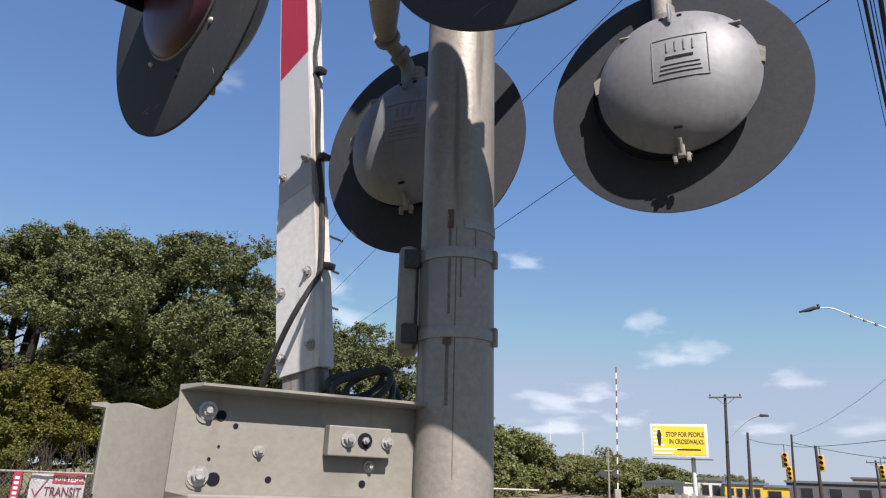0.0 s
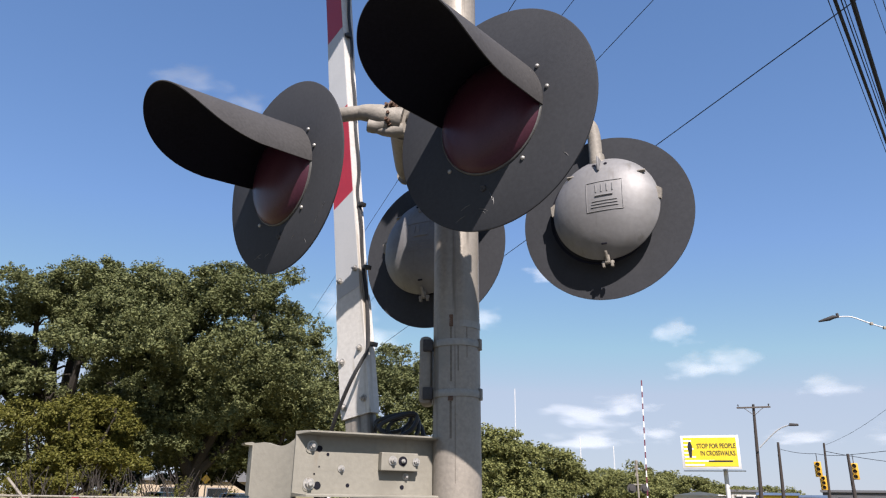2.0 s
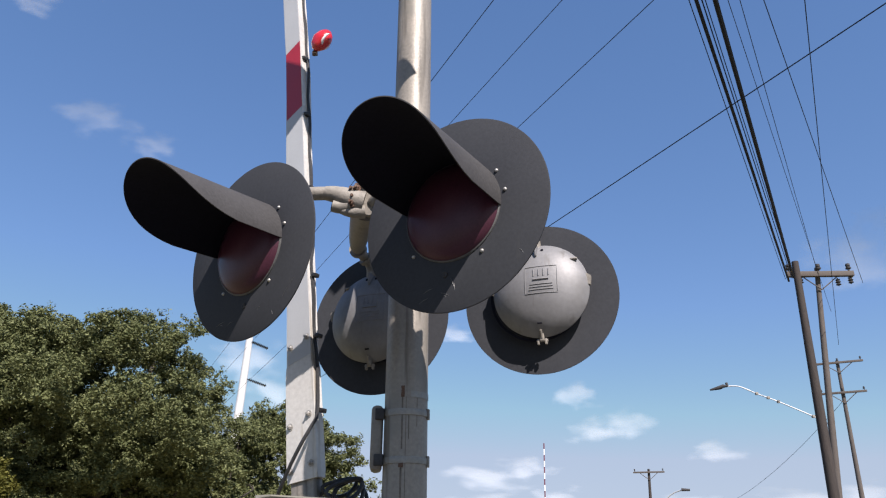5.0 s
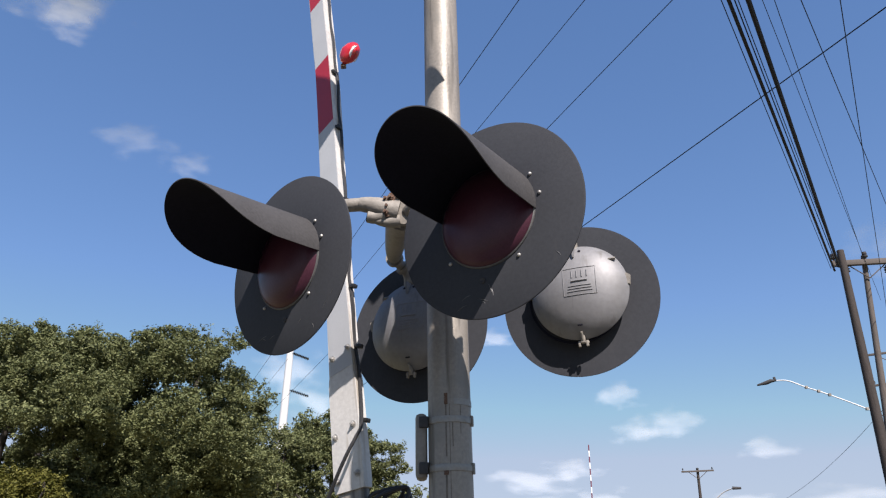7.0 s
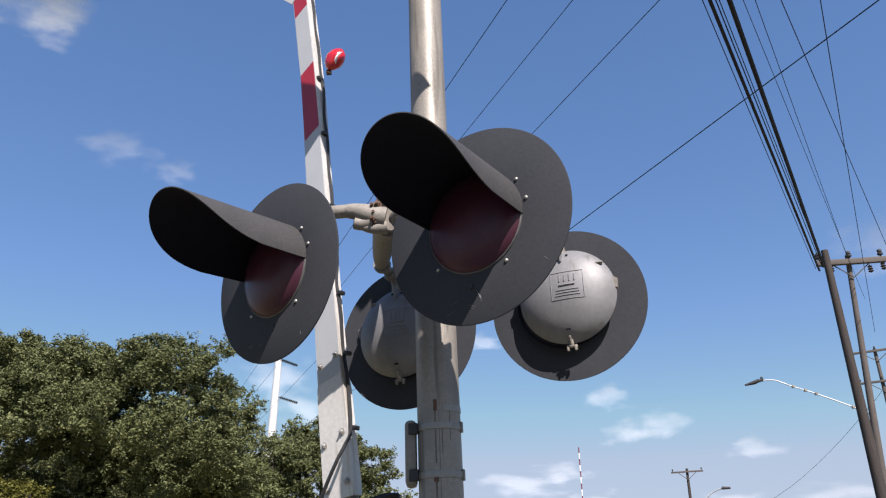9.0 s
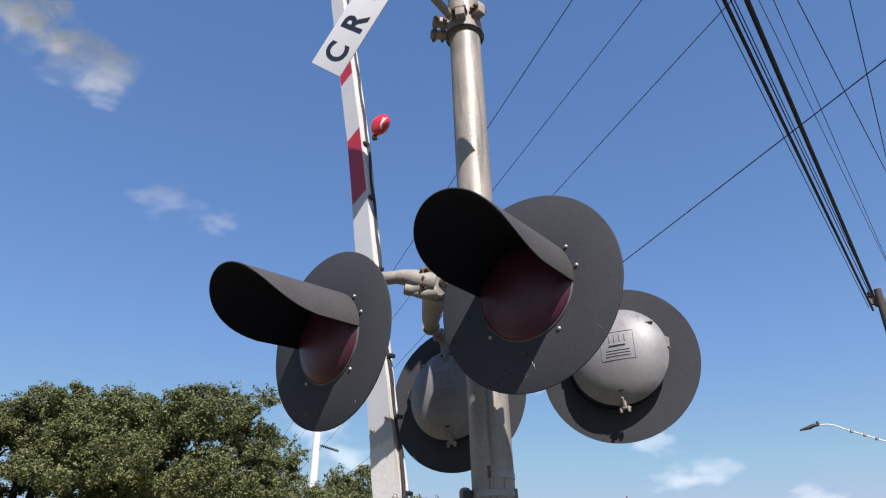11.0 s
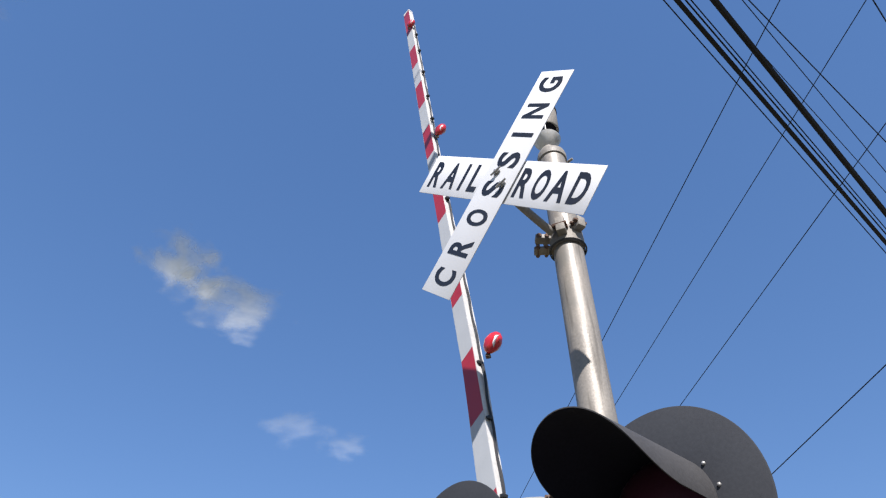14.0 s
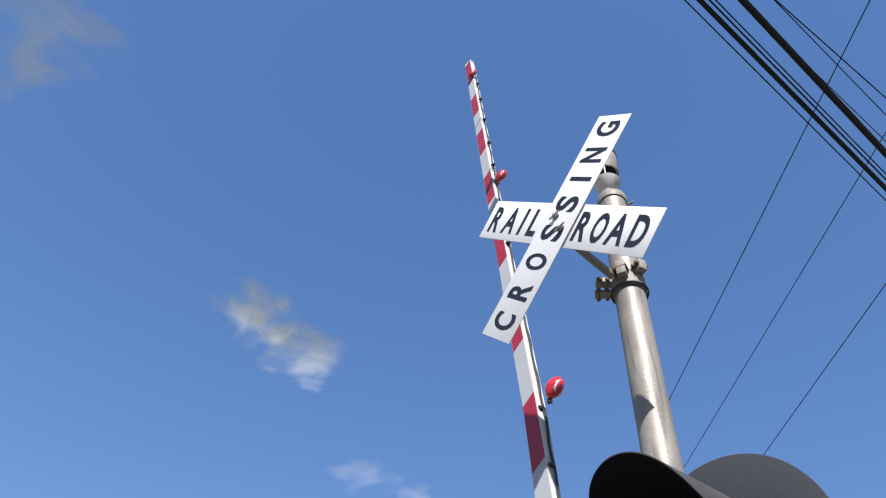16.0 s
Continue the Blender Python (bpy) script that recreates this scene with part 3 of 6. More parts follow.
# bell on top
bell = thing("crossing_bell", pose(-0.042, 0.0, 4.83), "silver-grey electronic crossing bell on top of the mast", "bell")
bm = bmesh.new()
lathe(bm, [(0.05, -0.01), (0.045, 0.02), (0.028, 0.035), (0.028, 0.06)], 24)
part("neck", bm, CAST, bell)
bm = bmesh.new()
lathe(bm, [(0.020, 0.045), (0.030, 0.05), (0.074, 0.120), (0.077, 0.126), (0.073, 0.128), (0.024, 0.065), (0, 0.06)], 40)
part("deflector", bm, ALU, bell, "pale cone-shaped sound deflector")
bm = bmesh.new()
lathe(bm, [(0.062, 0.215), (0.072, 0.208), (0.076, 0.214), (0.076, 0.395), (0.070, 0.412), (0, 0.42)], 40)
part("body", bm, CAST, bell)
bm = bmesh.new()
lathe(bm, [(0.076, 0.385), (0.080, 0.387), (0.080, 0.400), (0.074, 0.404)], 40)
part("lid_band", bm, BLACK, bell)
bm = bmesh.new()
lathe(bm, [(0.0, 0.25), (0.062, 0.214), (0.0, 0.213)], 32)
part("speaker", bm, BLACK_IN, bell)
for a in (30, 150, 270):
    bm = bmesh.new()
    x, y = 0.066 * math.cos(radians(a)), 0.066 * math.sin(radians(a))
    tube(bm, [(x, y, 0.12), (x, y, 0.22)], 0.005, 8)
    part("rod", bm, BOLT, bell)

# ---- crossbuck ----
SIGN = pose(-0.288, -0.341, 4.230, 0, 0, -31) @ pose(0, 0, 0, 90 + 4.6, 0, 0)  # x along the sign, y up it, z out of its face
cross = thing("crossbuck_sign", SIGN, "white reflective crossbuck sign with black railroad crossing letters", "road sign")
for name, ang, z, words, gap in (("blade", 45.7, 0.010, "CROSSING", 0), ("blade", -43.0, 0.0, "RAILROAD", 1)):
    bm = bmesh.new()
    box(bm, -0.6095, 0.6095, -0.1145, 0.1145, -0.0035, 0.0, 0.0008)
    bl = part(name, bm, SIGN_WHITE, cross, "white aluminium sign blade")
    bl.matrix_local = pose(0, 0, z, 0, 0, ang)
    if not gap:
        xs = [-0.520, -0.364, -0.206, -0.050, 0.108, 0.246, 0.380, 0.530]
    else:
        xs = [-0.522, -0.388, -0.280, -0.180, 0.178, 0.290, 0.404, 0.526]
    for ch, x in zip(words, xs):
        w = {"I": 0.022, "L": 0.070, "A": 0.102, "N": 0.084}.get(ch, 0.086)
        letter(ch, 0.152, SIGN_BLACK, bl, pose(x, 0, 0.0012), w, 0.028)
for x, y in ((0.0, 0.05), (0.02, -0.05)):
    bm = bmesh.new()
    hex_bolt(bm, pose(x, y, 0.010), 0.012, 0.010)
    tube(bm, [(x - 0.03, y - 0.006, 0.022), (x + 0.03, y + 0.008, 0.022)], 0.005, 8)
    part("wing_bolt", bm, BOLT, cross)
bracket = thing("sign_bracket", pose(-0.0238, 0, 4.10, 0, -0.65, 0), "silver cast bracket holding the crossbuck to the mast", "bracket")
bm = bmesh.new()
lathe(bm, [(PR + 0.001, -0.055), (PR + 0.010, -0.05), (PR + 0.012, 0.0), (PR + 0.010, 0.05), (PR + 0.001, 0.055)], 48)
part("collar", bm, CAST, bracket)
bm = bmesh.new()
lathe(bm, [(PR + 0.012, -0.060), (PR + 0.019, -0.052), (PR + 0.012, -0.044)], 48)
part("u_bolt", bm, BLACK, bracket)


def ear(a, length, z0, z1, w):
    b = bmesh.new()
    box(b, 0, length, -w, w, z0, z1, 0.004, pose(math.cos(radians(a)) * 0.070, math.sin(radians(a)) * 0.070, 0, 0, 0, a))
    return part("ear", b, CAST, bracket)


for a, length, z0, z1 in ((-48, 0.055, 0.01, 0.075), (-172, 0.090, -0.050, -0.030), (-165, 0.08, 0.01, 0.04), (-100, 0.05, -0.02, 0.07)):
    e = ear(a, length, z0, z1, 0.022)
    for k, r in ((0.35, 0.011), (0.8, 0.012)):
        d = 0.070 + length * k
        x, y, z = math.cos(radians(a)) * d, math.sin(radians(a)) * d, (z0 + z1) / 2
        n = Vector((-math.sin(radians(a)), math.cos(radians(a)), 0))
        bm = bmesh.new()
        tube(bm, [Vector((x, y, z)) - n * 0.040, Vector((x, y, z)) - n * 0.030, Vector((x, y, z)) + n * 0.03], [r * 0.7, r, r], 6)
        part("bolt", bm, RUST, e)
bm = bmesh.new()
tube(bm, bend([(-0.060, -0.075, 0.01), (-0.17, -0.205, 0.06), (-0.262, -0.322, 0.11)], 5), 0.020, 12)
part("arm", bm, CAST, bracket)
bm = bmesh.new()
tube(bm, [(-0.05, -0.07, 0.33), (-0.262, -0.325, 0.19)], 0.014, 10)
part("stay", bm, CAST, bracket)

# ---- the raised gate ----
AD = Vector((-0.139, 0.069, 1)).normalized()
AR = Vector((math.cos(radians(35)), -math.sin(radians(35)), 0))  # to the right along the arm's face
AR = (AR - AD * AR.dot(AD)).normalized()
AN = AR.cross(AD).normalized()  # out of the striped face
if AN.y > 0:
    AN = -AN
AM = Matrix(((AR.x, -AN.x, AD.x, -0.397), (AR.y, -AN.y, AD.y, 0.260), (AR.z, -AN.z, AD.z, 2.663), (0, 0, 0, 1)))
gate = thing("crossing_gate", AM, "raised crossing gate arm with red and silver reflective stripes", "barrier gate")
STEP = 0.391


def arm_width(k):
    return float(np.interp(k, [-2.2, -1.05, -1.04, 0, 2.5, 6, 11, 15], [0.140, 0.130, 0.123, 0.114, 0.097, 0.092, 0.090, 0.088]))


def arm_depth(k):
    return float(np.interp(k, [-2, -0.5, 2.5, 15], [0.045, 0.045, 0.064, 0.058]))


def arm_shift(k):
    """The arm's slight bow to the side."""
    return float(np.interp(k, [-1.6, 0, 1.5, 2.7, 4.5, 8, 15], [-0.009, -0.008, 0.001, 0.011, 0.004, -0.008, -0.012]))


def arm_piece(k0, k1, name, label, mat, grow=0.0):
    bm = bmesh.new()
    rows = []
    ks = [k0 + (k1 - k0) * i / 12 for i in range(13)]
    for k in ks:
        w, d, s = arm_width(k) + grow, arm_depth(k) + grow, arm_shift(k)
        rows.append([bm.verts.new(c) for c in ((s - w, 0, k * STEP), (s + grow, 0, k * STEP), (s + grow, d, k * STEP), (s - w, d, k * STEP))])
    for a, b in zip(rows, rows[1:]):
        for i in range(4):
            bm.faces.new((a[i], a[(i + 1) % 4], b[(i + 1) % 4], b[i]))
    bm.faces.new(rows[0])
    bm.faces.new(rows[-1])
    bmesh.ops.bevel(bm, geom=[e for e in bm.edges if abs((e.verts[0].co - e.verts[1].co).z) > 0.01], offset=0.004, segments=2, affect="EDGES")
    return part(name, bm, mat, gate, label)


arm_piece(-2.12, -1.05, "arm_sleeve", "bare aluminium lower sleeve of the gate arm", ALU)
arm_piece(-1.05, 6.2, "arm", "aluminium gate arm", ALU, -0.002)
arm_piece(6.2, 15.45, "arm_tip", "slim upper gate arm", ALU, -0.002)
for k in range(-1, 15):
    k0, k1 = (k, k + 1 if k < 14 else 15.4) if k >= 0 else (-1.0, 0)
    red = k % 2 == 0
    bm = bmesh.new()
    slant = 0.040
    # tape lies a hair proud of the face, its ends cut aslant
    w0, w1 = arm_width(k0 + 0.001) - 0.005, arm_width(k1 - 0.001) - 0.005
    vs = [(-w0, -0.0012, k0 * STEP - (slant if k >= 0 else 0)), (-0.005, -0.0012, k0 * STEP + 0.0), (-0.005, -0.0012, k1 * STEP), (-w1, -0.0012, k1 * STEP - slant)]
    if k == -1:
        w0 = arm_width(-1.0) - 0.005
        vs[0] = (-w0, -0.0012, -1.03 * STEP)
        vs[1] = (-0.005, -0.0012, -0.98 * STEP)
    vs = [(v[0] + arm_shift(v[2] / STEP), v[1], v[2]) for v in vs]
    f = [bm.verts.new(v) for v in vs]
    b = [bm.verts.new((v[0], 0.0, v[2])) for v in vs]
    bm.faces.new(f)
    for i in range(4):
        bm.faces.new((f[i], b[i], b[(i + 1) % 4], f[(i + 1) % 4]))
    part("stripe", bm, TAPE_RED if red else TAPE_WHITE, gate, "red reflective stripe" if red else "silver reflective stripe", smooth=False)
for x, k in ((-0.110, -0.86), (-0.030, -0.80), (-0.124, -1.62), (-0.036, -1.55), (-0.130, -2.02), (-0.034, -1.99)):
    bm = bmesh.new()
    hex_bolt(bm, Matrix(((1, 0, 0, x), (0, 0, -1, 0.0), (0, 1, 0, k * STEP), (0, 0, 0, 1))), 0.009, 0.008)
    part("bolt", bm, BOLT, gate)
# base of the arm in its holder
bm = bmesh.new()
box(bm, -0.138, -0.022, 0.008, 0.042, -2.9 * STEP, -2.1 * STEP, 0.004)
part("arm_foot", bm, GALV, gate, "galvanised foot of the arm")
for k, x in ((2.90, 0.064), (8.6, 0.012), (14.2, -0.04)):
    s = float(np.interp(k, [3, 15], [1.0, 0.85]))
    ax = AM.inverted().to_3x3()
    bm = bmesh.new()
    y = 0.03 if k < 14 else -0.02
    lathe(bm, [(0.0, -0.062), (0.020, -0.055), (0.038, -0.035), (0.047, -0.006), (0.048, 0.004), (0.038, 0.034), (0.020, 0.052), (0, 0.058)], 28)
    bmesh.ops.scale(bm, vec=(s, s * 0.72, s * 1.05), verts=bm.verts)
    bmesh.ops.transform(bm, matrix=pose(x + 0.048 * s, y, k * STEP, 0, 35, 20), verts=bm.verts)
    lamp = part("gate_lamp", bm, LAMP_RED, gate, "small red lamp on the gate arm")
    bm = bmesh.new()
    lathe(bm, [(0.026, 0.020), (0.043, 0.020), (0.043, 0.031), (0.026, 0.031)], 28)
    bmesh.ops.scale(bm, vec=(s, s * 0.72, s), verts=bm.verts)
    bmesh.ops.transform(bm, matrix=pose(x + 0.048 * s, y, k * STEP, 0, 35, 20) @ pose(0, 0, 0, 0, 90, 0), verts=bm.verts)
    part("bezel", bm, SIGN_WHITE, lamp)
    bm = bmesh.new()
    tube(bm, [(x - 0.005, y, k * STEP - 0.05), (x + 0.03 * s, y, k * STEP - 0.03)], 0.010, 10)
    tube(bm, [(x + 0.002, y, k * STEP - 0.07), (x + 0.01, y - 0.01, k * STEP - 0.06)], 0.013, 8)
    part("socket", bm, RUST, lamp)
# cable down the edge of the arm, in clips, to a loop at the foot
pts = []
for i in range(80):
    k = 14.3 - i * 0.196
    if k < -1.45:
        break
    e = 0.006 + 0.004 * math.sin(i * 1.7)
    pts.append((e + arm_shift(k), arm_depth(k) * (0.55 if k > 0 else 0.35), k * STEP))
pts += [(0.004, 0.0, -1.56 * STEP), (-0.006, -0.022, -1.68 * STEP), (-0.04, -0.045, -1.84 * STEP), (-0.10, -0.05, -2.05 * STEP), (-0.17, -0.03, -2.27 * STEP), (-0.21, 0.05, -2.5 * STEP)]
bm = bmesh.new()
tube(bm, bend(pts, 3), 0.0065, 8)
part("cable", bm, RUBBER, gate, "black cable clipped along the arm")
for k in (13.6, 12.6, 11.4, 10.2, 9.2, 7.6, 6.4, 5.3, 4.6, 2.75, 1.9, 0.9, -0.15, -0.8, -1.53):
    bm = bmesh.new()
    box(bm, -0.004, 0.022, 0.006, 0.032, -0.008, 0.008, 0.003, pose(0, 0, k * STEP, 0, 20, 0))
    part("cable_clip", bm, RUBBER, gate)

# ---- the gate's support arms and machine ----
BOXM = Matrix(((0.87, -0.49, 0, -0.415), (0.49, 0.87, 0, -0.208), (0, 0, 1, 1.58), (0, 0, 0, 1)))  # x along the near plate, y away from the camera
support = thing("gate_support", BOXM, "weathered light grey steel channel arms carrying the gate", "gate support")


def channel(x0, x1, h, lip, y, out, t=0.007):
    """A steel channel as one rolled section: web in the plane y, lips standing towards out."""
    prof = [(0, 0), (lip, 0), (lip, t * 0.6), (lip - 0.003, t), (t, t * 1.3), (t * 0.9, h - t * 1.3), (lip - 0.003, h - t), (lip, h - t * 0.6), (lip, h), (0, h)]
    return prism(bmesh.new(), prof, x1 - x0, Matrix(((0, 0, 1, x0), (out, 0, 0, y - out * 0.007), (0, 1, 0, 0), (0, 0, 0, 1))))


near_plate = part("channel", channel(0.0, 0.50, 0.165, 0.052, 0.0, -1), PAINT_GREY, support, "grey painted steel channel with bolts and holes", smooth=False)
lip = [(0, 0), (-0.002, 0.128), (-0.022, 0.130), (-0.024, 0.134), (-0.004, 0.137), (0.005, 0.134), (0.005, 0)]
part("channel", prism(bmesh.new(), lip, 0.05, Matrix(((1, 0, 0, -0.092), (0, 0, 1, 0.092), (0, 1, 0, 0), (0, 0, 0, 1)))), PAINT_GREY, support, smooth=False)
for v in near_plate.data.vertices:
    if v.co.x < 0.001 and v.co.y < -0.02:
        v.co.x += 0.026
# curved end casting between the channels
bm = bmesh.new()
WEBX, WEBY = -0.094, 0.083
prof = [(0.0, 0.150), (0.0, 0.02), (0.0, -0.02), (0.006, -0.06), (0.022, -0.11), (0.05, -0.16), (0.09, -0.20)]
cols = []
for j in range(13):
    u = j / 12
    x0, y0 = 0.004 + WEBX * u + 0.010 * math.sin(math.pi * u), 0.008 + WEBY * u
    dip = 0.016 * math.sin(math.pi * min(u / 0.8, 1)) + 0.016 * u
    cols.append([(bm.verts.new((x0 + x, y0, z - (dip if i == 0 else 0))), bm.verts.new((x0 + x + 0.010, y0, z - (dip if i == 0 else 0)))) for i, (x, z) in enumerate(prof)])
for a, b in zip(cols, cols[1:]):
    for i in range(len(prof) - 1):
        for s in (0, 1):
            bm.faces.new((a[i][s], a[i + 1][s], b[i + 1][s], b[i][s]))
    for i in (0, len(prof) - 1):
        bm.faces.new((a[i][0], a[i][1], b[i][1], b[i][0]))
part("end_casting", bm, PAINT_GREY, support, "curved grey end casting", angle=60)
bm = bmesh.new()
box(bm, 0.235, 0.345, -0.026, -0.002, 0.070, 0.118, 0.002)
part("spacer_block", bm, PAINT_GREY, near_plate, smooth=False)


def plate_bolt(x, z, r, y=0.0, mat=BOLT, name="bolt"):
    b = bmesh.new()
    hex_bolt(b, Matrix(((1, 0, 0, x), (0, 0, -1, y - 0.001), (0, 1, 0, z), (0, 0, 0, 1))), r, r * 0.9)
    part(name, b, mat, near_plate)


for x, z, r, y in ((0.045, 0.128, 0.0095, 0), (0.043, 0.032, 0.0105, 0), (0.130, 0.072, 0.0065, 0), (0.268, 0.097, 0.0085, -0.026), (0.338, 0.095, 0.0075, -0.026), (0.318, 0.056, 0.0065, 0)):
    plate_bolt(x, z, r, y)
# holes are flat black discs, the shade of the recess put into their colour
for x, z, r, y in ((0.066, 0.122, 0.008, 0), (0.066, 0.028, 0.010, 0), (0.090, 0.108, 0.004, 0), (0.150, 0.030, 0.005, 0), (0.308, 0.028, 0.006, 0), (0.298, 0.096, 0.013, -0.026), (0.068, 0.076, 0.002, 0), (0.056, 0.057, 0.0025, 0)):
    bm = bmesh.new()
    lathe(bm, [(r, 0), (r, 0.0012), (r * 0.8, 0.0015), (0, 0.0008)], 16, Matrix(((1, 0, 0, x), (0, 0, -1, y), (0, 1, 0, z), (0, 0, 0, 1))))
    part("bolt_hole", bm, BLACK_IN, near_plate)
bm = bmesh.new()
hex_bolt(bm, Matrix(((1, 0, 0, 0.298), (0, 0, -1, -0.027), (0, 1, 0, 0.096), (0, 0, 0, 1))), 0.006, 0.006, False)
part("bolt", bm, BOLT, near_plate)
for x, z in ((0.045, 0.128), (0.043, 0.032)):
    bm = bmesh.new()
    lathe(bm, [(0.0135, 0), (0.0135, 0.002), (0, 0.002)], 20, Matrix(((1, 0, 0, x - 0.003), (0, 0, -1, 0), (0, 1, 0, z - 0.006), (0, 0, 0, 1))))
    part("washer", bm, PAINT_GREY, near_plate)
# machine case under the arms, on its own foot
machine = thing("gate_machine", pose(0.16, 0.42, 0, 0, 0, -31), "grey gate drive machine case on a steel foot", "gate machine")
bm = bmesh.new()
box(bm, -0.24, 0.10, -0.16, 0.24, 0.55, 1.46, 0.03)
part("case", bm, PAINT_GREY, machine)
bm = bmesh.new()
box(bm, -0.26, 0.12, -0.18, 0.26, 1.46, 1.50, 0.018)
box(bm, -0.12, 0.09, -0.10, 0.18, 1.495, 1.525, 0.014)
lid = part("lid", bm, CAST, machine)
bm = bmesh.new()
tube(bm, bend([(-0.045, -0.06, 1.51), (-0.03, -0.06, 1.555), (0.01, -0.06, 1.578), (0.05, -0.06, 1.555), (0.065, -0.06, 1.51)], 5), 0.011, 12)
part("handle", bm, CAST, lid, "arched cast handle")
for x, y in ((0.075, 0.02), (0.06, 0.12), (-0.08, 0.10)):
    bm = bmesh.new()
    hex_bolt(bm, pose(x, y, 1.524), 0.014, 0.012)
    part("bolt", bm, BOLT, lid)
bm = bmesh.new()
lathe(bm, [(0.14, 0.0), (0.14, 0.03), (0.10, 0.06), (0.09, 0.5), (0.12, 0.55)], 24)
part("foot", bm, CAST, machine)
bm = bmesh.new()
tube(bm, [(-0.42, -0.12, 1.14), (-0.30, -0.12, 1.14)], 0.05, 16)
box(bm, -0.46, -0.40, -0.20, 0.08, 1.06, 1.62, 0.01)
part("drive_arm", bm, PAINT_GREY, machine)
# coil of slack cable behind the arms
coil = thing("cable_coil", pose(-0.215, 0.21, 1.80), "coil of black cable at the foot of the gate arm", "cable")
for w, h, x, z, y, tilt in ((0.062, 0.030, 0.020, 0.004, 0.0, 22), (0.050, 0.040, 0.035, -0.004, 0.02, 30), (0.058, 0.026, 0.000, 0.014, 0.035, 16), (0.030, 0.034, 0.062, -0.016, 0.05, 40)):
    bm = bmesh.new()
    c, q = math.cos(radians(tilt)), math.sin(radians(tilt))
    ring = [(w * math.cos(a), h * math.sin(a) + 0.006 * math.cos(2 * a)) for a in [2 * math.pi * i / 28 for i in range(29)]]
    tube(bm, [(x + u * c - v * q, y + 0.02 * u / w, z + u * q + v * c) for u, v in ring], 0.0072, 8)
    part("loop", bm, RUBBER, coil)
bm = bmesh.new()
tube(bm, bend([(-0.05, 0.02, 0.0), (-0.09, 0.05, -0.06), (-0.08, 0.06, -0.16), (-0.02, 0.1, -0.25)], 5), 0.0075, 8)
part("tail", bm, RUBBER, coil)
# concrete footing
bm = bmesh.new()
box(bm, -0.75, 0.75, -0.45, 1.0, -0.05, 0.06, 0.015, pose(0, 0, 0, 0, 0, -31))
footing = part("footing", bm, CONCRETE)
tagged(footing, "weathered concrete footing slab under the crossing mast", "footing", kind="structure")


# ---- ground, road, tracks ----
def sheet(name, pts, z, mat, label, category):
    bm = bmesh.new()
    bm.faces.new([bm.verts.new((x, y, z)) for x, y in pts])
    bmesh.ops.triangulate(bm, faces=bm.faces)
    ob = part(name, bm, mat, smooth=False)
    return tagged(ob, label, category, kind="structure")


bm = bmesh.new()
rings = [0, 6, 15, 30, 60, 120, 250, 600, 1500, 4500]
prev = None
for r in rings:
    if r == 0:
        cur = [bm.verts.new((0, 0, -0.02))]
    else:
        cur = [bm.verts.new((r * math.cos(2 * math.pi * i / 48), r * math.sin(2 * math.pi * i / 48), -0.02 + (0.05 * math.sin(i * 1.3 + r) if 6 < r < 60 else 0) * 0.3)) for i in range(48)]
    if prev:
        for i in range(48):
            q = [prev[i % len(prev)], prev[(i + 1) % len(prev)], cur[(i + 1) % 48], cur[i]]
            bm.faces.new(list(dict.fromkeys(q)))
    prev = cur
ground = part("ground", bm, GRASS)
tagged(ground, "dry yellow-green grass verge reaching the horizon", "ground", kind="structure")
# z of the road lies well above the sheet's waves
# first four points add unseen asphalt round the camera, to cut light bounced off grass
ROADL = [(-24, -40), (-9, -8), (-6.5, -0.75), (1.25, -0.75), (1.3, 0), (3.2, 12), (8.5, 34), (17.5, 43.7), (42, 79), (260, 390)]
ROADR = [(275, 380), (56, 70), (32, 38), (24, 22), (15, 0), (6, -16), (-2, -40)]
sheet("road", ROADL + ROADR, 0.03, ASPHALT, "worn grey asphalt road crossing the railroad", "road")
kerb = bmesh.new()
for (x0, y0), (x1, y1) in zip(ROADL[6:], ROADL[7:]):
    d = Vector((x1 - x0, y1 - y0, 0)).normalized()
    nrm = Vector((-d.y, d.x, 0))
    q = [Vector((x0, y0, 0)), Vector((x1, y1, 0)), Vector((x1, y1, 0)) + nrm * 1.6, Vector((x0, y0, 0)) + nrm * 1.6]
    lo = [kerb.verts.new(v + Vector((0, 0, -0.02))) for v in q]
    hi = [kerb.verts.new(v + Vector((0, 0, 0.17))) for v in q]
    kerb.faces.new(hi)
    for k in range(4):
        kerb.faces.new((lo[k], lo[(k + 1) % 4], hi[(k + 1) % 4], hi[k]))
tagged(part("pavement", kerb, CONCRETE, smooth=False), "pale concrete pavement with kerb along the road", "pavement", kind="structure")
# track: crosses the road and curves away to the right
tpts = bend([(16, 0, 0), (8.5, 12, 0), (5.5, 24, 0), (4.8, 35.4, 0), (5.5, 50, 0), (7.9, 67, 0), (11.8, 86, 0), (16, 104, 0), (24, 132, 0)], 12)
bm = bmesh.new()
rows = []
for i, p in enumerate(tpts):
    d = (tpts[min(i + 1, len(tpts) - 1)] - tpts[max(i - 1, 0)]).normalized()
    nrm = Vector((-d.y, d.x, 0))
    rows.append([bm.verts.new(p + nrm * s + Vector((0, 0, z))) for s, z in ((-1.5, 0.0), (-1.2, 0.042), (1.2, 0.042), (1.5, 0.0))])
for a, b in zip(rows, rows[1:]):
    for i in range(3):
        bm.faces.new((a[i], a[i + 1], b[i + 1], b[i]))
tagged(part("track_bed", bm, BALLAST), "grey-brown crushed stone ballast of the railroad", "ballast", kind="structure")
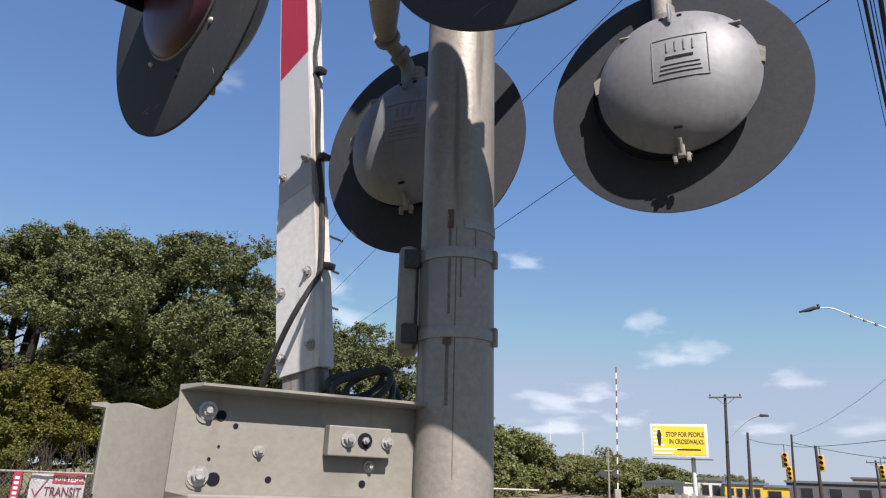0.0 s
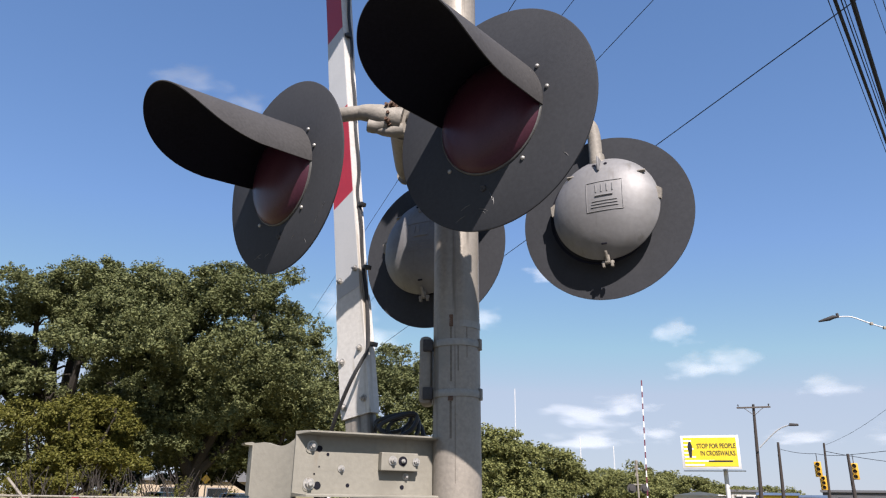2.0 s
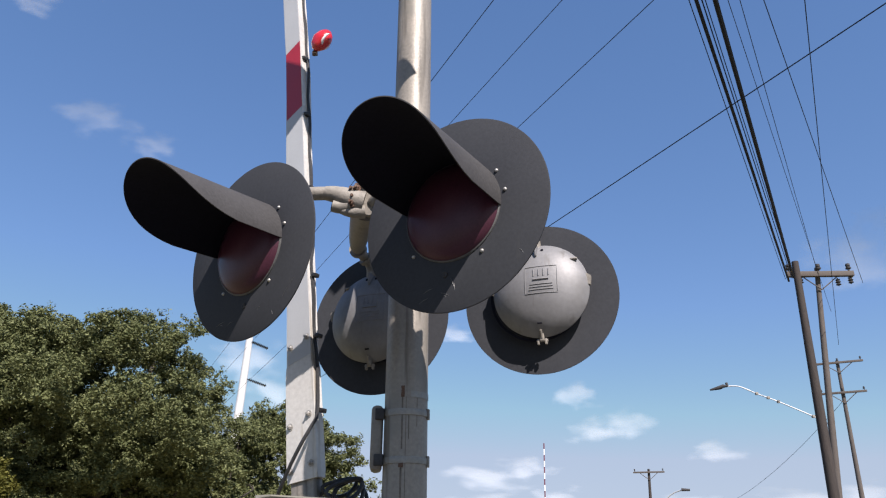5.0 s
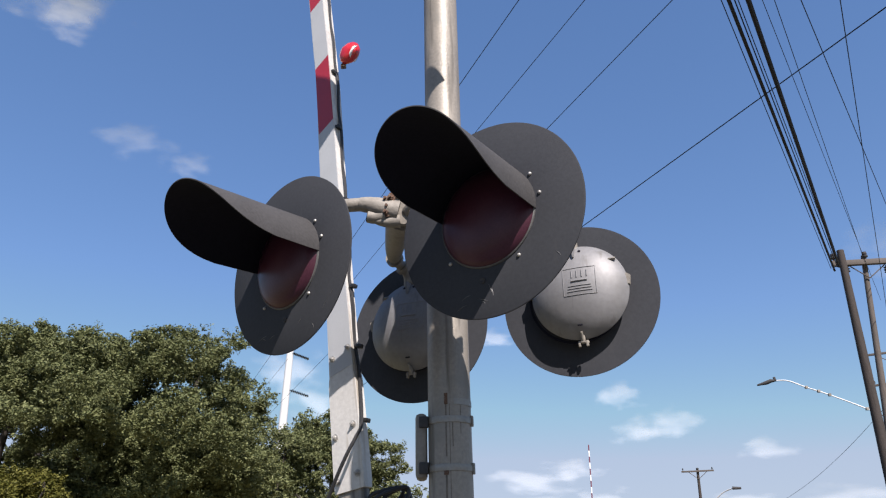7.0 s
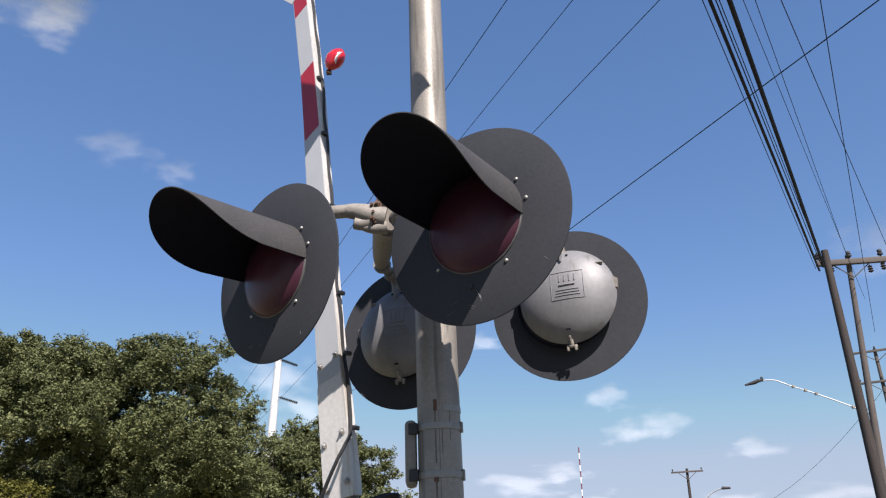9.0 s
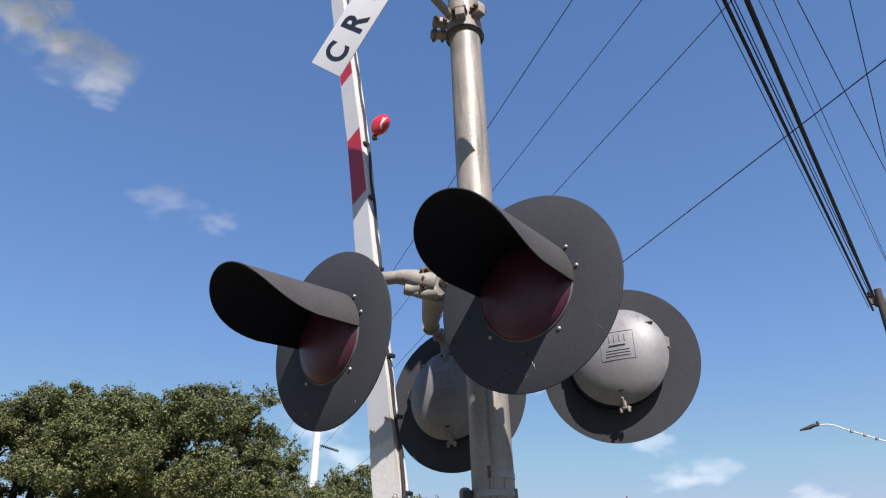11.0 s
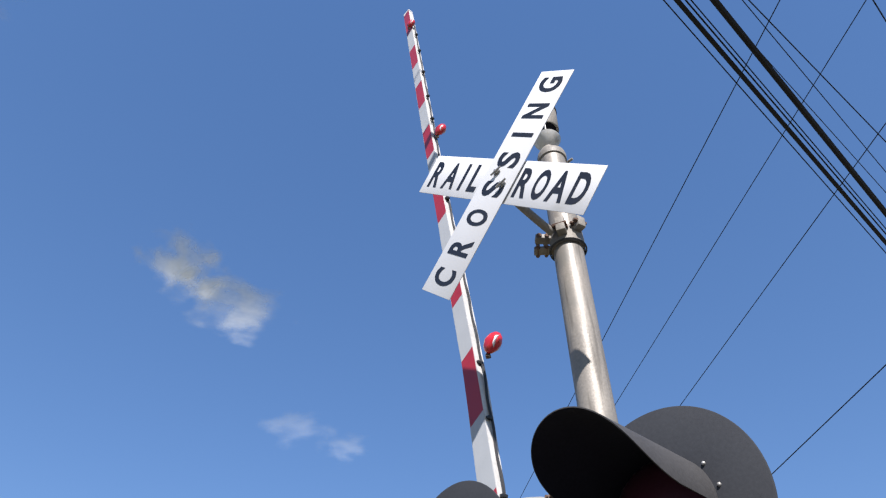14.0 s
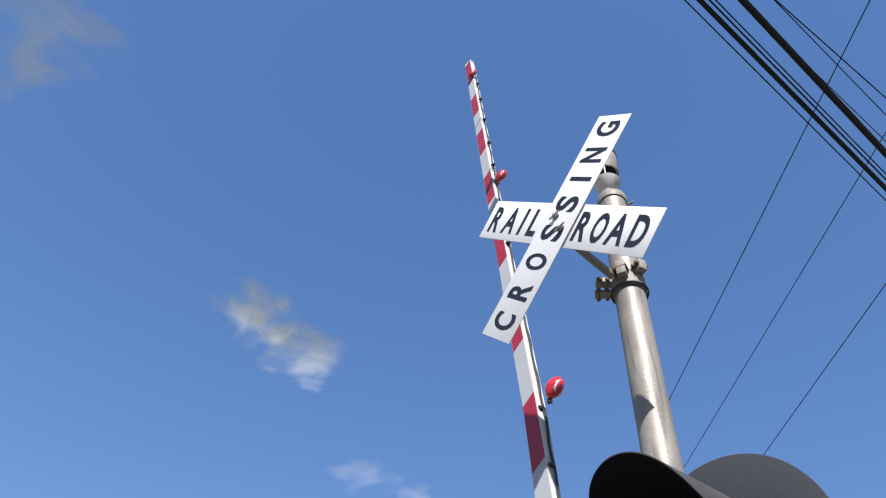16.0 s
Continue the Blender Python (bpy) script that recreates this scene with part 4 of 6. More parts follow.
track = thing("railroad_track", pose(0, 0, 0), "rusty steel rails curving away across the road", "rails")
for s in (-0.72, 0.72):
    bm = bmesh.new()
    line = []
    for i, p in enumerate(tpts):
        d = (tpts[min(i + 1, len(tpts) - 1)] - tpts[max(i - 1, 0)]).normalized()
        line.append((p, Vector((-d.y, d.x, 0))))
    rows = [[bm.verts.new(p + nrm * (s + q) + Vector((0, 0, z))) for q, z in ((-0.035, 0.045), (-0.035, 0.16), (0.035, 0.16), (0.035, 0.045))] for p, nrm in line]
    for a, b in zip(rows, rows[1:]):
        for i in range(3):
            bm.faces.new((a[i], a[i + 1], b[i + 1], b[i]))
    part("rail", bm, RAIL, track, smooth=False)
slp = bmesh.new()
box(slp, -0.11, 0.11, -1.25, 1.25, 0.03, 0.09, 0.01)
slp_me = mesh_of(slp, "sleeper", WOOD)
acc = 0
for a, b in zip(tpts, tpts[1:]):
    if not (27 < a.y < 75):
        continue
    L = (b - a).length
    while acc < L:
        p = a.lerp(b, acc / L)
        o = new("sleeper", slp_me)
        o.parent = track
        o.matrix_local = pose(p.x, p.y, 0, 0, 0, math.degrees(math.atan2(b.y - a.y, b.x - a.x)))
        acc += 0.62
    acc -= L


# ---- trees ----
def leaves(name, lobes, n, size, mat, parent, seed, per=26, spread=0.42, inner=0.25, label=""):
    """A crown of many small leaves: boughs on the lobes, sprays on the boughs, leaves on the sprays. lobes: rows of centre x, y, z, radii x, y, z."""
    rng = np.random.default_rng(seed)
    vol = np.array([l[3] * l[4] + l[4] * l[5] + l[3] * l[5] for l in lobes], float)
    sprays = 26
    nb = max(n // (per * sprays), 4)
    L = np.array(lobes, float)[rng.choice(len(lobes), nb, p=vol / vol.sum())]
    d = rng.normal(size=(nb, 3))
    d /= np.linalg.norm(d, axis=1)[:, None]
    d[:, 2] += 0.15
    rad = np.where(rng.random(nb) < inner, rng.uniform(0.2, 0.7, nb), rng.uniform(0.8, 1.08, nb))
    bough = L[:, :3] + d * L[:, 3:] * rad[:, None]
    bs = rng.uniform(0.6, 1.3, nb) * spread
    bi = np.repeat(np.arange(nb), sprays)
    o = rng.normal(size=(len(bi), 3))
    o *= (rng.random(len(bi)) ** 0.45 / np.linalg.norm(o, axis=1))[:, None]
    o[:, 2] *= 0.55
    cc = bough[bi] + o * bs[bi][:, None]
    cs = rng.uniform(0.5, 1.4, len(bi)) * spread * 0.27
    idx = np.repeat(np.arange(len(bi)), per)
    m = len(idx)
    off = rng.normal(size=(m, 3))
    off *= (rng.random(m) ** 0.45 / np.linalg.norm(off, axis=1))[:, None]
    p = cc[idx] + off * cs[idx][:, None]
    a = rng.normal(size=(m, 3))
    a[:, 2] *= 0.6
    a /= np.linalg.norm(a, axis=1)[:, None]
    up = off * 0.7 + o[idx] * 0.5 + rng.normal(size=(m, 3)) * 0.55 + np.array([0.0, 0.0, 0.45])
    b = np.cross(a, up)
    b /= np.linalg.norm(b, axis=1)[:, None] + 1e-9
    s = (size * rng.uniform(0.6, 1.3, m))[:, None]
    v = np.stack([p - a * s, p + b * s * 0.45, p + a * s, p - b * s * 0.45], 1).reshape(-1, 3)
    me = bpy.data.meshes.new(name)
    me.vertices.add(len(v))
    me.vertices.foreach_set("co", v.ravel())
    me.loops.add(m * 4)
    me.loops.foreach_set("vertex_index", np.arange(m * 4, dtype=np.int32))
    me.polygons.add(m)
    me.polygons.foreach_set("loop_start", np.arange(m, dtype=np.int32) * 4)
    me.update()
    me.validate()
    me.materials.append(mat)
    ob = new(name, me)
    ob.parent = parent
    return tagged(ob, label)


def tree(x, y, label, lobes, n, size, seed, trunk=0.28, mat=None, limbs=7, per=26, spread=0.42, group="", inner=0.25):
    """A tree at x, y: tapered trunk, limbs that reach into the lobes of its crown, leaves in clumps."""
    rng = random.Random(seed)
    ob = thing("tree", pose(x, y, 0), label, "tree", group)
    top = max(l[2] for l in lobes)
    low = min(l[2] - l[5] for l in lobes)
    bm = bmesh.new()
    fork = Vector((rng.uniform(-0.3, 0.3), rng.uniform(-0.3, 0.3), max(low * 0.9, 1.4)))
    tube(bm, bend([(0, 0, -0.1), (0.05, 0, fork.z * 0.5), fork], 4), [trunk * (1.25 - 0.4 * i / 8) for i in range(9)], 10)
    part("trunk", bm, BARK, ob)
    for i in range(limbs):
        l = lobes[i % len(lobes)]
        end = Vector((l[0] + rng.uniform(-0.5, 0.5) * l[3], l[1] + rng.uniform(-0.5, 0.5) * l[4], l[2] + rng.uniform(-0.1, 0.6) * l[5]))
        mid = fork.lerp(end, 0.5) + Vector((rng.uniform(-0.4, 0.4), rng.uniform(-0.4, 0.4), -0.3))
        bm = bmesh.new()
        line = bend([fork, mid, end], 5)
        tube(bm, line, [trunk * 0.62 * (1 - 0.85 * k / len(line)) for k in range(len(line))], 8)
        for _ in range(5):
            k = rng.randrange(4, len(line))
            q = line[k] + Vector((rng.uniform(-1, 1) * l[3] * 0.5, rng.uniform(-1, 1) * l[4] * 0.5, rng.uniform(0.0, 0.5) * l[5]))
            tube(bm, [line[k], line[k].lerp(q, 0.5) + Vector((0, 0, 0.15)), q], [trunk * 0.16, trunk * 0.10, trunk * 0.03], 6)
        part("limb", bm, BARK, ob)
    leaves("crown", lobes, n, size, mat or LEAF, ob, seed, per, spread, inner)
    return ob


def crown_lobes(rx, ry, z0, z1, count, seed, lean=0.0, foot=0.7):
    """Uneven lobes that fill a rounded crown; foot: how wide it is at its lower end."""
    rng = random.Random(seed)
    out = []
    for i in range(count):
        a, r = rng.uniform(0, 2 * math.pi), rng.uniform(0.25, 0.82) ** 0.7
        t = rng.uniform(0.10, 0.88)
        prof = (1 - max(0.0, (t - 0.4) / 0.6) ** 2.2) ** 0.5 * (foot + (1 - foot) * min(1.0, t / 0.45))
        s = rng.uniform(0.20, 0.36)
        out.append((rx * r * prof * math.cos(a) + lean * t, ry * r * prof * math.sin(a), z0 + (z1 - z0) * t, rx * s, ry * s, (z1 - z0) * s * 0.42))
    out.append((0, 0, z0 + (z1 - z0) * 0.78, rx * 0.42, ry * 0.42, (z1 - z0) * 0.2))
    out.append((0, 0, z0 + (z1 - z0) * 0.5, rx * 0.5, ry * 0.5, (z1 - z0) * 0.25))
    return out


tree(-18.0, 27, "large live oak with dense dark green leaves behind the fence", crown_lobes(5.4, 4.2, 4.3, 11.4, 30, 3, foot=0.6) + [(3.2, -0.6, 9.7, 1.9, 1.6, 1.1), (4.4, -0.2, 9.3, 1.7, 1.6, 1.1), (3.0, -2.4, 8.2, 1.9, 1.5, 1.1), (4.8, -1.0, 7.9, 1.6, 1.5, 1.2)], 220000, 0.064, 11, 0.42, per=20, spread=0.62, group="oaks behind the fence")
tree(-11.7, 26, "broad live oak with yellowish sunlit leaves and dark interior", crown_lobes(4.9, 4.4, 2.6, 10.9, 44, 8, foot=0.22) + [(3.9, -0.4, 5.8, 1.5, 1.6, 1.2), (4.2, 0.6, 4.9, 1.3, 1.5, 0.9), (2.7, -0.3, 7.9, 1.6, 1.6, 1.2), (0.8, 0, 9.5, 1.7, 1.6, 1.0), (-1.8, -0.3, 9.6, 1.8, 1.6, 1.0), (0.3, -3.9, 6.9, 1.9, 1.5, 0.8), (-2.6, -3.4, 6.6, 1.8, 1.5, 0.8), (2.6, -3.3, 6.4, 1.7, 1.5, 0.8)], 330000, 0.062, 12, 0.40, per=20, spread=0.62, group="oaks behind the fence")
for x, y, h, w in ((-20.5, 35, 7.5, 4.2), (-15.2, 33.5, 7.0, 4.0), (-11.5, 35, 7.5, 4.0)):
    tree(x, y, "dark green oak in the second row", crown_lobes(w, 3.2, 1.7, h, 16, int(-x), foot=0.9), 60000, 0.092, int(70 - x), 0.24, per=18, spread=0.75, group="oaks behind the fence")
tree(-14.6, 22.5, "low spreading oak with yellow-green foliage by the fence", crown_lobes(3.3, 2.4, 1.5, 4.7, 16, 5, foot=0.5), 80000, 0.055, 13, 0.16, LEAF_YELLOW, per=20, spread=0.5, group="oaks behind the fence")
tree(-5.4, 39, "rounded green oak beyond the large oaks", crown_lobes(4.6, 4.0, 1.8, 9.6, 26, 21), 110000, 0.075, 14, 0.32, per=18, spread=0.7, group="oaks behind the fence")
tree(-8.2, 33, "dark green oak in the second row", crown_lobes(3.9, 3.4, 0.8, 8.3, 24, 31), 95000, 0.075, 15, 0.3, per=18, spread=0.65, group="oaks behind the fence")
tree(-20.8, 24.6, "dark green oak beside the low spreading oak", crown_lobes(3.6, 2.6, 0.9, 6.6, 18, 29, foot=0.95), 50000, 0.08, 18, 0.2, per=18, spread=0.6, group="oaks behind the fence")
tree(-9.2, 28.2, "shaded dark oak boughs under the large crowns", crown_lobes(4.4, 2.2, 2.3, 6.0, 18, 27, foot=0.95), 60000, 0.085, 16, 0.2, per=18, spread=0.7, group="oaks behind the fence")
for i, (az, el, d, r) in enumerate(((0.5, 5.2, 85, 4.5), (2.6, 4.9, 88, 4.2), (4.9, 3.8, 100, 4.4), (7.8, 2.3, 125, 6.0), (9.6, 2.2, 150, 7.0), (11.3, 2.5, 130, 4.5), (13.0, 2.0, 150, 6.0), (15.0, 1.9, 150, 7.0), (17.2, 1.3, 170, 7.0), (12.0, 1.7, 110, 4.0), (-1.5, 4.0, 90, 4.5), (20.0, 1.0, 190, 9.0))):
    x, y, h = -0.05 + d * math.sin(radians(az)), -2.0 + d * math.cos(radians(az)), 1.6 + d * math.tan(radians(el))
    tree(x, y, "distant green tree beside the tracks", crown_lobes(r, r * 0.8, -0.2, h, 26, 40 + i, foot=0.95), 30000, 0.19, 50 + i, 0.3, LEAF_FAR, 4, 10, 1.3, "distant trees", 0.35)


# ---- poles, wires and lamps along the road ----
def utility_pole(base, top, label, mat, r=0.15, arms=(), face=0, bulk=1.0):
    """A tapered wooden pole from base to top; arms: rows of height below the top, length, shift."""
    b, t = Vector(base), Vector(top)
    ob = thing("utility_pole", pose(*base), label, "utility pole", "utility poles along the road")
    bm = bmesh.new()
    tube(bm, [(t - b) * (i / 8) for i in range(9)], [r * (1.1 - 0.45 * i / 8) for i in range(9)], 14)
    part("pole", bm, mat, ob)
    for drop, length, shift in arms:
        c = (t - b) * (1 - drop / (t - b).length)
        m = Matrix.Translation(c) @ pose(0, 0, 0, 0, 0, face)
        bm = bmesh.new()
        box(bm, -length / 2 + shift, length / 2 + shift, -r - 0.10 * bulk, -r + 0.0, -0.06 * bulk, 0.06 * bulk, 0.01, m)
        arm = part("crossarm", bm, WOOD_GREY, ob, "grey timber crossarm")
        for sx in (-1, 1):
            bm = bmesh.new()
            tube(bm, [m @ Vector((shift * 0.2 + sx * length * 0.28 + shift * 0.6, -r - 0.05, -0.05)), m @ Vector((0, -r * 0.9, -0.6))], 0.022, 6)
            part("brace", bm, WOOD_GREY, arm)
        for k in range(3):
            x = -length / 2 + shift + 0.12 + k * (length - 0.24) / 2
            bm = bmesh.new()
            lathe(bm, [(0.02, 0), (0.02, 0.06), (0.055, 0.07), (0.06, 0.10), (0.035, 0.12), (0.05, 0.14), (0.045, 0.19), (0, 0.21)], 14, m @ pose(x, -r - 0.05, 0.058 * bulk) @ Matrix.Scale(bulk, 4))
            part("insulator", bm, BLACK, arm)
        if bulk > 1:
            for x, z in ((length / 2 - 0.14, -0.42), (length / 2 - 0.62, -0.50), (-length / 2 + 0.5, -0.40)):
                bm = bmesh.new()
                lathe(bm, [(0.02, 0.34), (0.03, 0.30), (0.09, 0.27), (0.05, 0.22), (0.10, 0.17), (0.05, 0.12), (0.10, 0.07), (0.03, 0.03), (0, 0.0)], 14, m @ pose(x, -r - 0.05, z + 0.0))
                part("insulator", bm, BLACK, arm, "hanging dark insulator")
    return ob


def at(az, el, dist, eye=(-0.05, -2.3, 1.6)):
    """A point at that bearing (from +y to +x), elevation and ground distance."""
    return (eye[0] + dist * math.sin(radians(az)), eye[1] + dist * math.cos(radians(az)), eye[2] + dist * math.tan(radians(el)))


def ground_at(az, dist):
    x, y, _ = at(az, 0, dist)
    return (x, y, -0.05)


front = utility_pole(ground_at(31.8, 18.3), at(32.87, 20.96, 18.3), "dark brown leaning wooden utility pole", WOOD, 0.125)
back = utility_pole(ground_at(31.6, 29), at(34.26, 20.3, 29), "grey-brown wooden utility pole with a crossarm", WOOD_GREY, 0.135, ((0.35, 2.5, 0.0),), -8, 1.7)
utility_pole(ground_at(33.6, 46), at(34.2, 13.6, 46), "distant grey utility pole with two crossarms", WOOD_GREY, 0.14, ((0.15, 2.6, 0.0), (1.9, 2.4, 0.0)), -30)
utility_pole(ground_at(19.65, 60), at(20.0, 6.75, 60), "distant wooden utility pole with a crossarm", WOOD, 0.15, ((0.25, 2.4, 0.0),), -20)
utility_pole(ground_at(21.1, 62), at(21.3, 4.05, 62), "short dark wooden pole by the fence", WOOD, 0.14)
utility_pole(ground_at(23.95, 75), at(24.2, 3.95, 75), "distant thin wooden utility pole", WOOD, 0.13)
utility_pole(ground_at(25.55, 60), at(25.55, 3.2, 60), "dark wooden pole beside the traffic lights", WOOD, 0.14)
for az, el, d in ((29.2, 2.3, 110), (30.2, 2.6, 120), (31.0, 2.5, 105), (31.9, 2.4, 125), (33.0, 2.3, 130), (34.2, 2.8, 100), (35.5, 3.2, 90)):
    utility_pole(ground_at(az, d), at(az, el, d), "far thin utility pole along the road", WOOD, 0.17, ((0.3, 2.2, 0),), -30)


def wire(a, b, sag=0.0, r=0.012, name="overhead_wire", label="thin black overhead wire in the sky", n=24):
    a, b = Vector(a), Vector(b)
    bm = bmesh.new()
    tube(bm, [a.lerp(b, i / n) - Vector((0, 0, 4 * sag * (i / n) * (1 - i / n))) for i in range(n + 1)], r, 6)
    ob = part(name, bm, WIRE)
    return tagged(ob, label, "cable", "overhead wires")


def beyond(a, b, k0, k1):
    """The line through a and b, from k0 to k1 of its length."""
    a, b = Vector(a), Vector(b)
    return a.lerp(b, k0), a.lerp(b, k1)


# power and telephone cables that follow the road overhead
TEL = "thick black telephone cable overhead along the road"
wire(*beyond((1.57, 0.77, 8.0), (9.55, 12.75, 8.05), -1.2, 1.0), 0, 0.034, label=TEL)
wire(*beyond((1.24, 0.71, 8.0), (9.5, 12.88, 8.0), -1.2, 1.0), 0, 0.026, label="black telephone cable overhead along the road")
wire(*beyond((1.15, 0.75, 8.1), (9.5, 13.0, 8.1), -1.2, 1.0), 0, 0.007)
wire(*beyond((1.37, 0.82, 8.1), (9.6, 12.9, 8.1), -1.2, 1.0), 0, 0.009)
wire(*beyond((1.42, 0.83, 8.1), (9.65, 12.9, 8.1), -1.2, 1.0), 0, 0.007)
wire(*beyond((2.37, 2.32, 11.0), (13.87, 18.17, 11.0), -1.0, 1.3), 0, 0.007)
wire(*beyond((2.89, 2.64, 11.6), (14.9, 19.69, 11.6), -1.0, 1.1), 0, 0.008)
wire(*beyond((3.15, 2.9, 11.6), (16.4, 19.6, 11.6), -1.0, 1.1), 0, 0.010)
wire(*beyond((4.76, 3.06, 11.6), (12.4, 14.9, 11.6), -1.0, 2.2), 0, 0.010)
# high wires from the pylon
wire(*beyond((4.94, 4.59, 15.0), (0.7, 14.9, 15.0), -2.0, 5.5), 0, 0.011)
wire(*beyond((6.56, 4.98, 15.0), (0.9, 18.41, 15.0), -2.0, 4.4), 0, 0.010)
wire(*beyond((7.3, 8.6, 15.0), (2.99, 18.95, 15.0), -2.0, 5.6), 0, 0.012)
wire(*beyond((11.97, 11.43, 15.0), (6.55, 23.96, 15.0), -2.0, 4.6), 0, 0.020)

LAMP_AT = Vector(at(33.05, 9.15, 29))
street_lamp = thing("street_lamp", pose(*LAMP_AT), "cobra-head street lamp on a long silver arm", "street lamp")
bm = bmesh.new()
tube(bm, bend([Vector(at(az, el, 29)) - LAMP_AT for az, el in ((33.05, 9.15), (31.93, 9.91), (29.84, 11.11), (28.46, 11.80), (27.43, 12.36), (26.86, 12.48), (26.4, 12.47))], 5), 0.023, 10)
part("arm", bm, STEEL_WHITE, street_lamp, "long silver arm")
for az, el in ((28.46, 11.80), (29.84, 11.11), (29.2, 11.44), (31.93, 9.91)):
    bm = bmesh.new()
    c = Vector(at(az, el, 29)) - LAMP_AT
    box(bm, -0.05, 0.05, -0.045, 0.045, -0.05, 0.05, 0.01, Matrix.Translation(c))
    part("clamp", bm, CAST, street_lamp)
bm = bmesh.new()
tube(bm, [Vector(at(az, el, 29)) - LAMP_AT for az, el in ((26.55, 12.50), (26.2, 12.52), (25.9, 12.42), (25.2, 12.30))], [0.035, 0.07, 0.075, 0.03], 12)
tube(bm, [Vector(at(26.5, 12.5, 29)) - LAMP_AT, Vector(at(26.45, 12.75, 29)) - LAMP_AT], 0.05, 8)
part("lamp_head", bm, BLACK, street_lamp, "dark cobra lamp head")
far_lamp = thing("street_lamp", pose(*ground_at(20.1, 60)), "distant street lamp arm on a wooden pole", "street lamp")
b0 = Vector(ground_at(20.1, 60))
bm = bmesh.new()
tube(bm, bend([Vector(at(20.05, 3.7, 59.6)) - b0, Vector(at(21.4, 4.9, 59)) - b0, Vector(at(22.3, 5.25, 58.5)) - b0], 5), 0.05, 8)
part("arm", bm, STEEL_WHITE, far_lamp)
bm = bmesh.new()
tube(bm, [Vector(at(22.2, 5.25, 58.5)) - b0, Vector(at(22.8, 5.22, 58.5)) - b0], [0.12, 0.08], 8)
part("lamp_head", bm, BLACK, far_lamp)

# white steel pylon with insulator strings, behind the oaks
pylon = thing("transmission_pylon", pose(*ground_at(-12.35, 75)), "tall white tubular steel transmission pole behind the trees", "pylon")
pb = Vector(ground_at(-12.35, 75))
bm = bmesh.new()
tube(bm, [(0, 0, 0), Vector(at(-12.0, 19.3, 75)) - pb], [0.54, 0.33], 18)
part("shaft", bm, STEEL_WHITE, pylon)
for az, el in ((-11.2, 15.6), (-11.0, 12.7), (-11.1, 18.2)):
    a, b = Vector(at(-12.1, el + 0.5, 75)) - pb, Vector(at(az + 0.7, el, 74)) - pb
    bm = bmesh.new()
    tube(bm, [a, b], 0.05, 8)
    for k in range(10):
        c = a.lerp(b, 0.25 + 0.7 * k / 9)
        m = Matrix.Translation(c) @ (b - a).to_track_quat("Z", "Y").to_matrix().to_4x4()
        lathe(bm, [(0.03, -0.05), (0.17, 0.0), (0.03, 0.05)], 10, m)
    part("insulator", bm, GLASS_DARK, pylon)
for az, el, d in ((7.1, 4.6, 300), (9.6, 3.9, 320), (2.1, 8.3, 200)):
    mastf = thing("radio_mast", pose(*ground_at(az, d)), "distant thin white lattice mast", "mast")
    b0, t0 = Vector((0, 0, 0)), Vector(at(az, el, d)) - Vector(ground_at(az, d))
    bm = bmesh.new()
    w = 0.0005 * d
    for sx in (-1, 1):
        tube(bm, [b0 + Vector((sx * w, 0, 0)), t0 + Vector((sx * w * 0.6, 0, 0))], 0.00025 * d, 6)
    for k in range(14):
        c = b0.lerp(t0, k / 14)
        tube(bm, [c - Vector((w, 0, 0)), c + Vector((w, 0, t0.z / 14))], 0.0002 * d, 5)
    part("lattice", bm, STEEL_WHITE, mastf)

# ---- the crossing's other signal and gate, across the tracks ----
g2b = Vector(ground_at(11.9, 50))
far_gate = thing("crossing_gate", pose(*g2b, 0, 0, 0), "distant raised red and white crossing gate beyond the tracks", "barrier gate")
for k in range(20):
    bm = bmesh.new()
    box(bm, -0.036, 0.036, -0.03, 0.03, 1.5 + k * 0.395, 1.5 + (k + 1) * 0.395 - 0.004, 0, pose(0.0, 0, 0, 0, 1.5, 0))
    part("stripe", bm, BANNER_DARK if k % 2 else SIGN_WHITE, far_gate, smooth=False)
bm = bmesh.new()
box(bm, -0.2, 0.2, -0.2, 0.2, 0.0, 1.5, 0.04)
part("machine", bm, CAST, far_gate)
far_signal = thing("crossing_signal", pose(*(g2b + Vector((-0.5, 0.1, 0)))), "distant crossing signal mast with dark round lamps", "signal mast")
bm = bmesh.new()
tube(bm, [(0, 0, 0), (0, 0, 3.9)], 0.065, 14)
part("pole", bm, GALV, far_signal)
bm = bmesh.new()
lathe(bm, [(0.09, 3.9), (0.1, 4.1), (0.0, 4.15)], 16)
part("bell", bm, CAST, far_signal)
for x in (-0.42, 0.42):
    bm = bmesh.new()
    lathe(bm, [(0, 0.0), (0.30, 0.0), (0.30, 0.01), (0.17, 0.012), (0.17, 0.12), (0.0, 0.14)], 24, pose(x, -0.05, 2.35, 90, 0, 0))
    part("lamp", bm, BLACK, far_signal)
bm = bmesh.new()
for s in (-1, 1):
    box(bm, -0.6, 0.6, -0.005, 0.005, -0.11, 0.11, 0, pose(0.0, 0.09, 3.45, 0, 0, 62) @ pose(0, 0.006 * s, 0, 0, 45 * s, 0) @ Matrix.Diagonal((0.8, 1, 0.8, 1)))
part("crossbuck", bm, GALV, far_signal, "grey unpainted back of the crossing blades")
bm = bmesh.new()
tube(bm, [(-0.5, 0, 2.6), (0.5, 0, 2.6)], 0.04, 10)
part("crossarm", bm, CAST, far_signal)

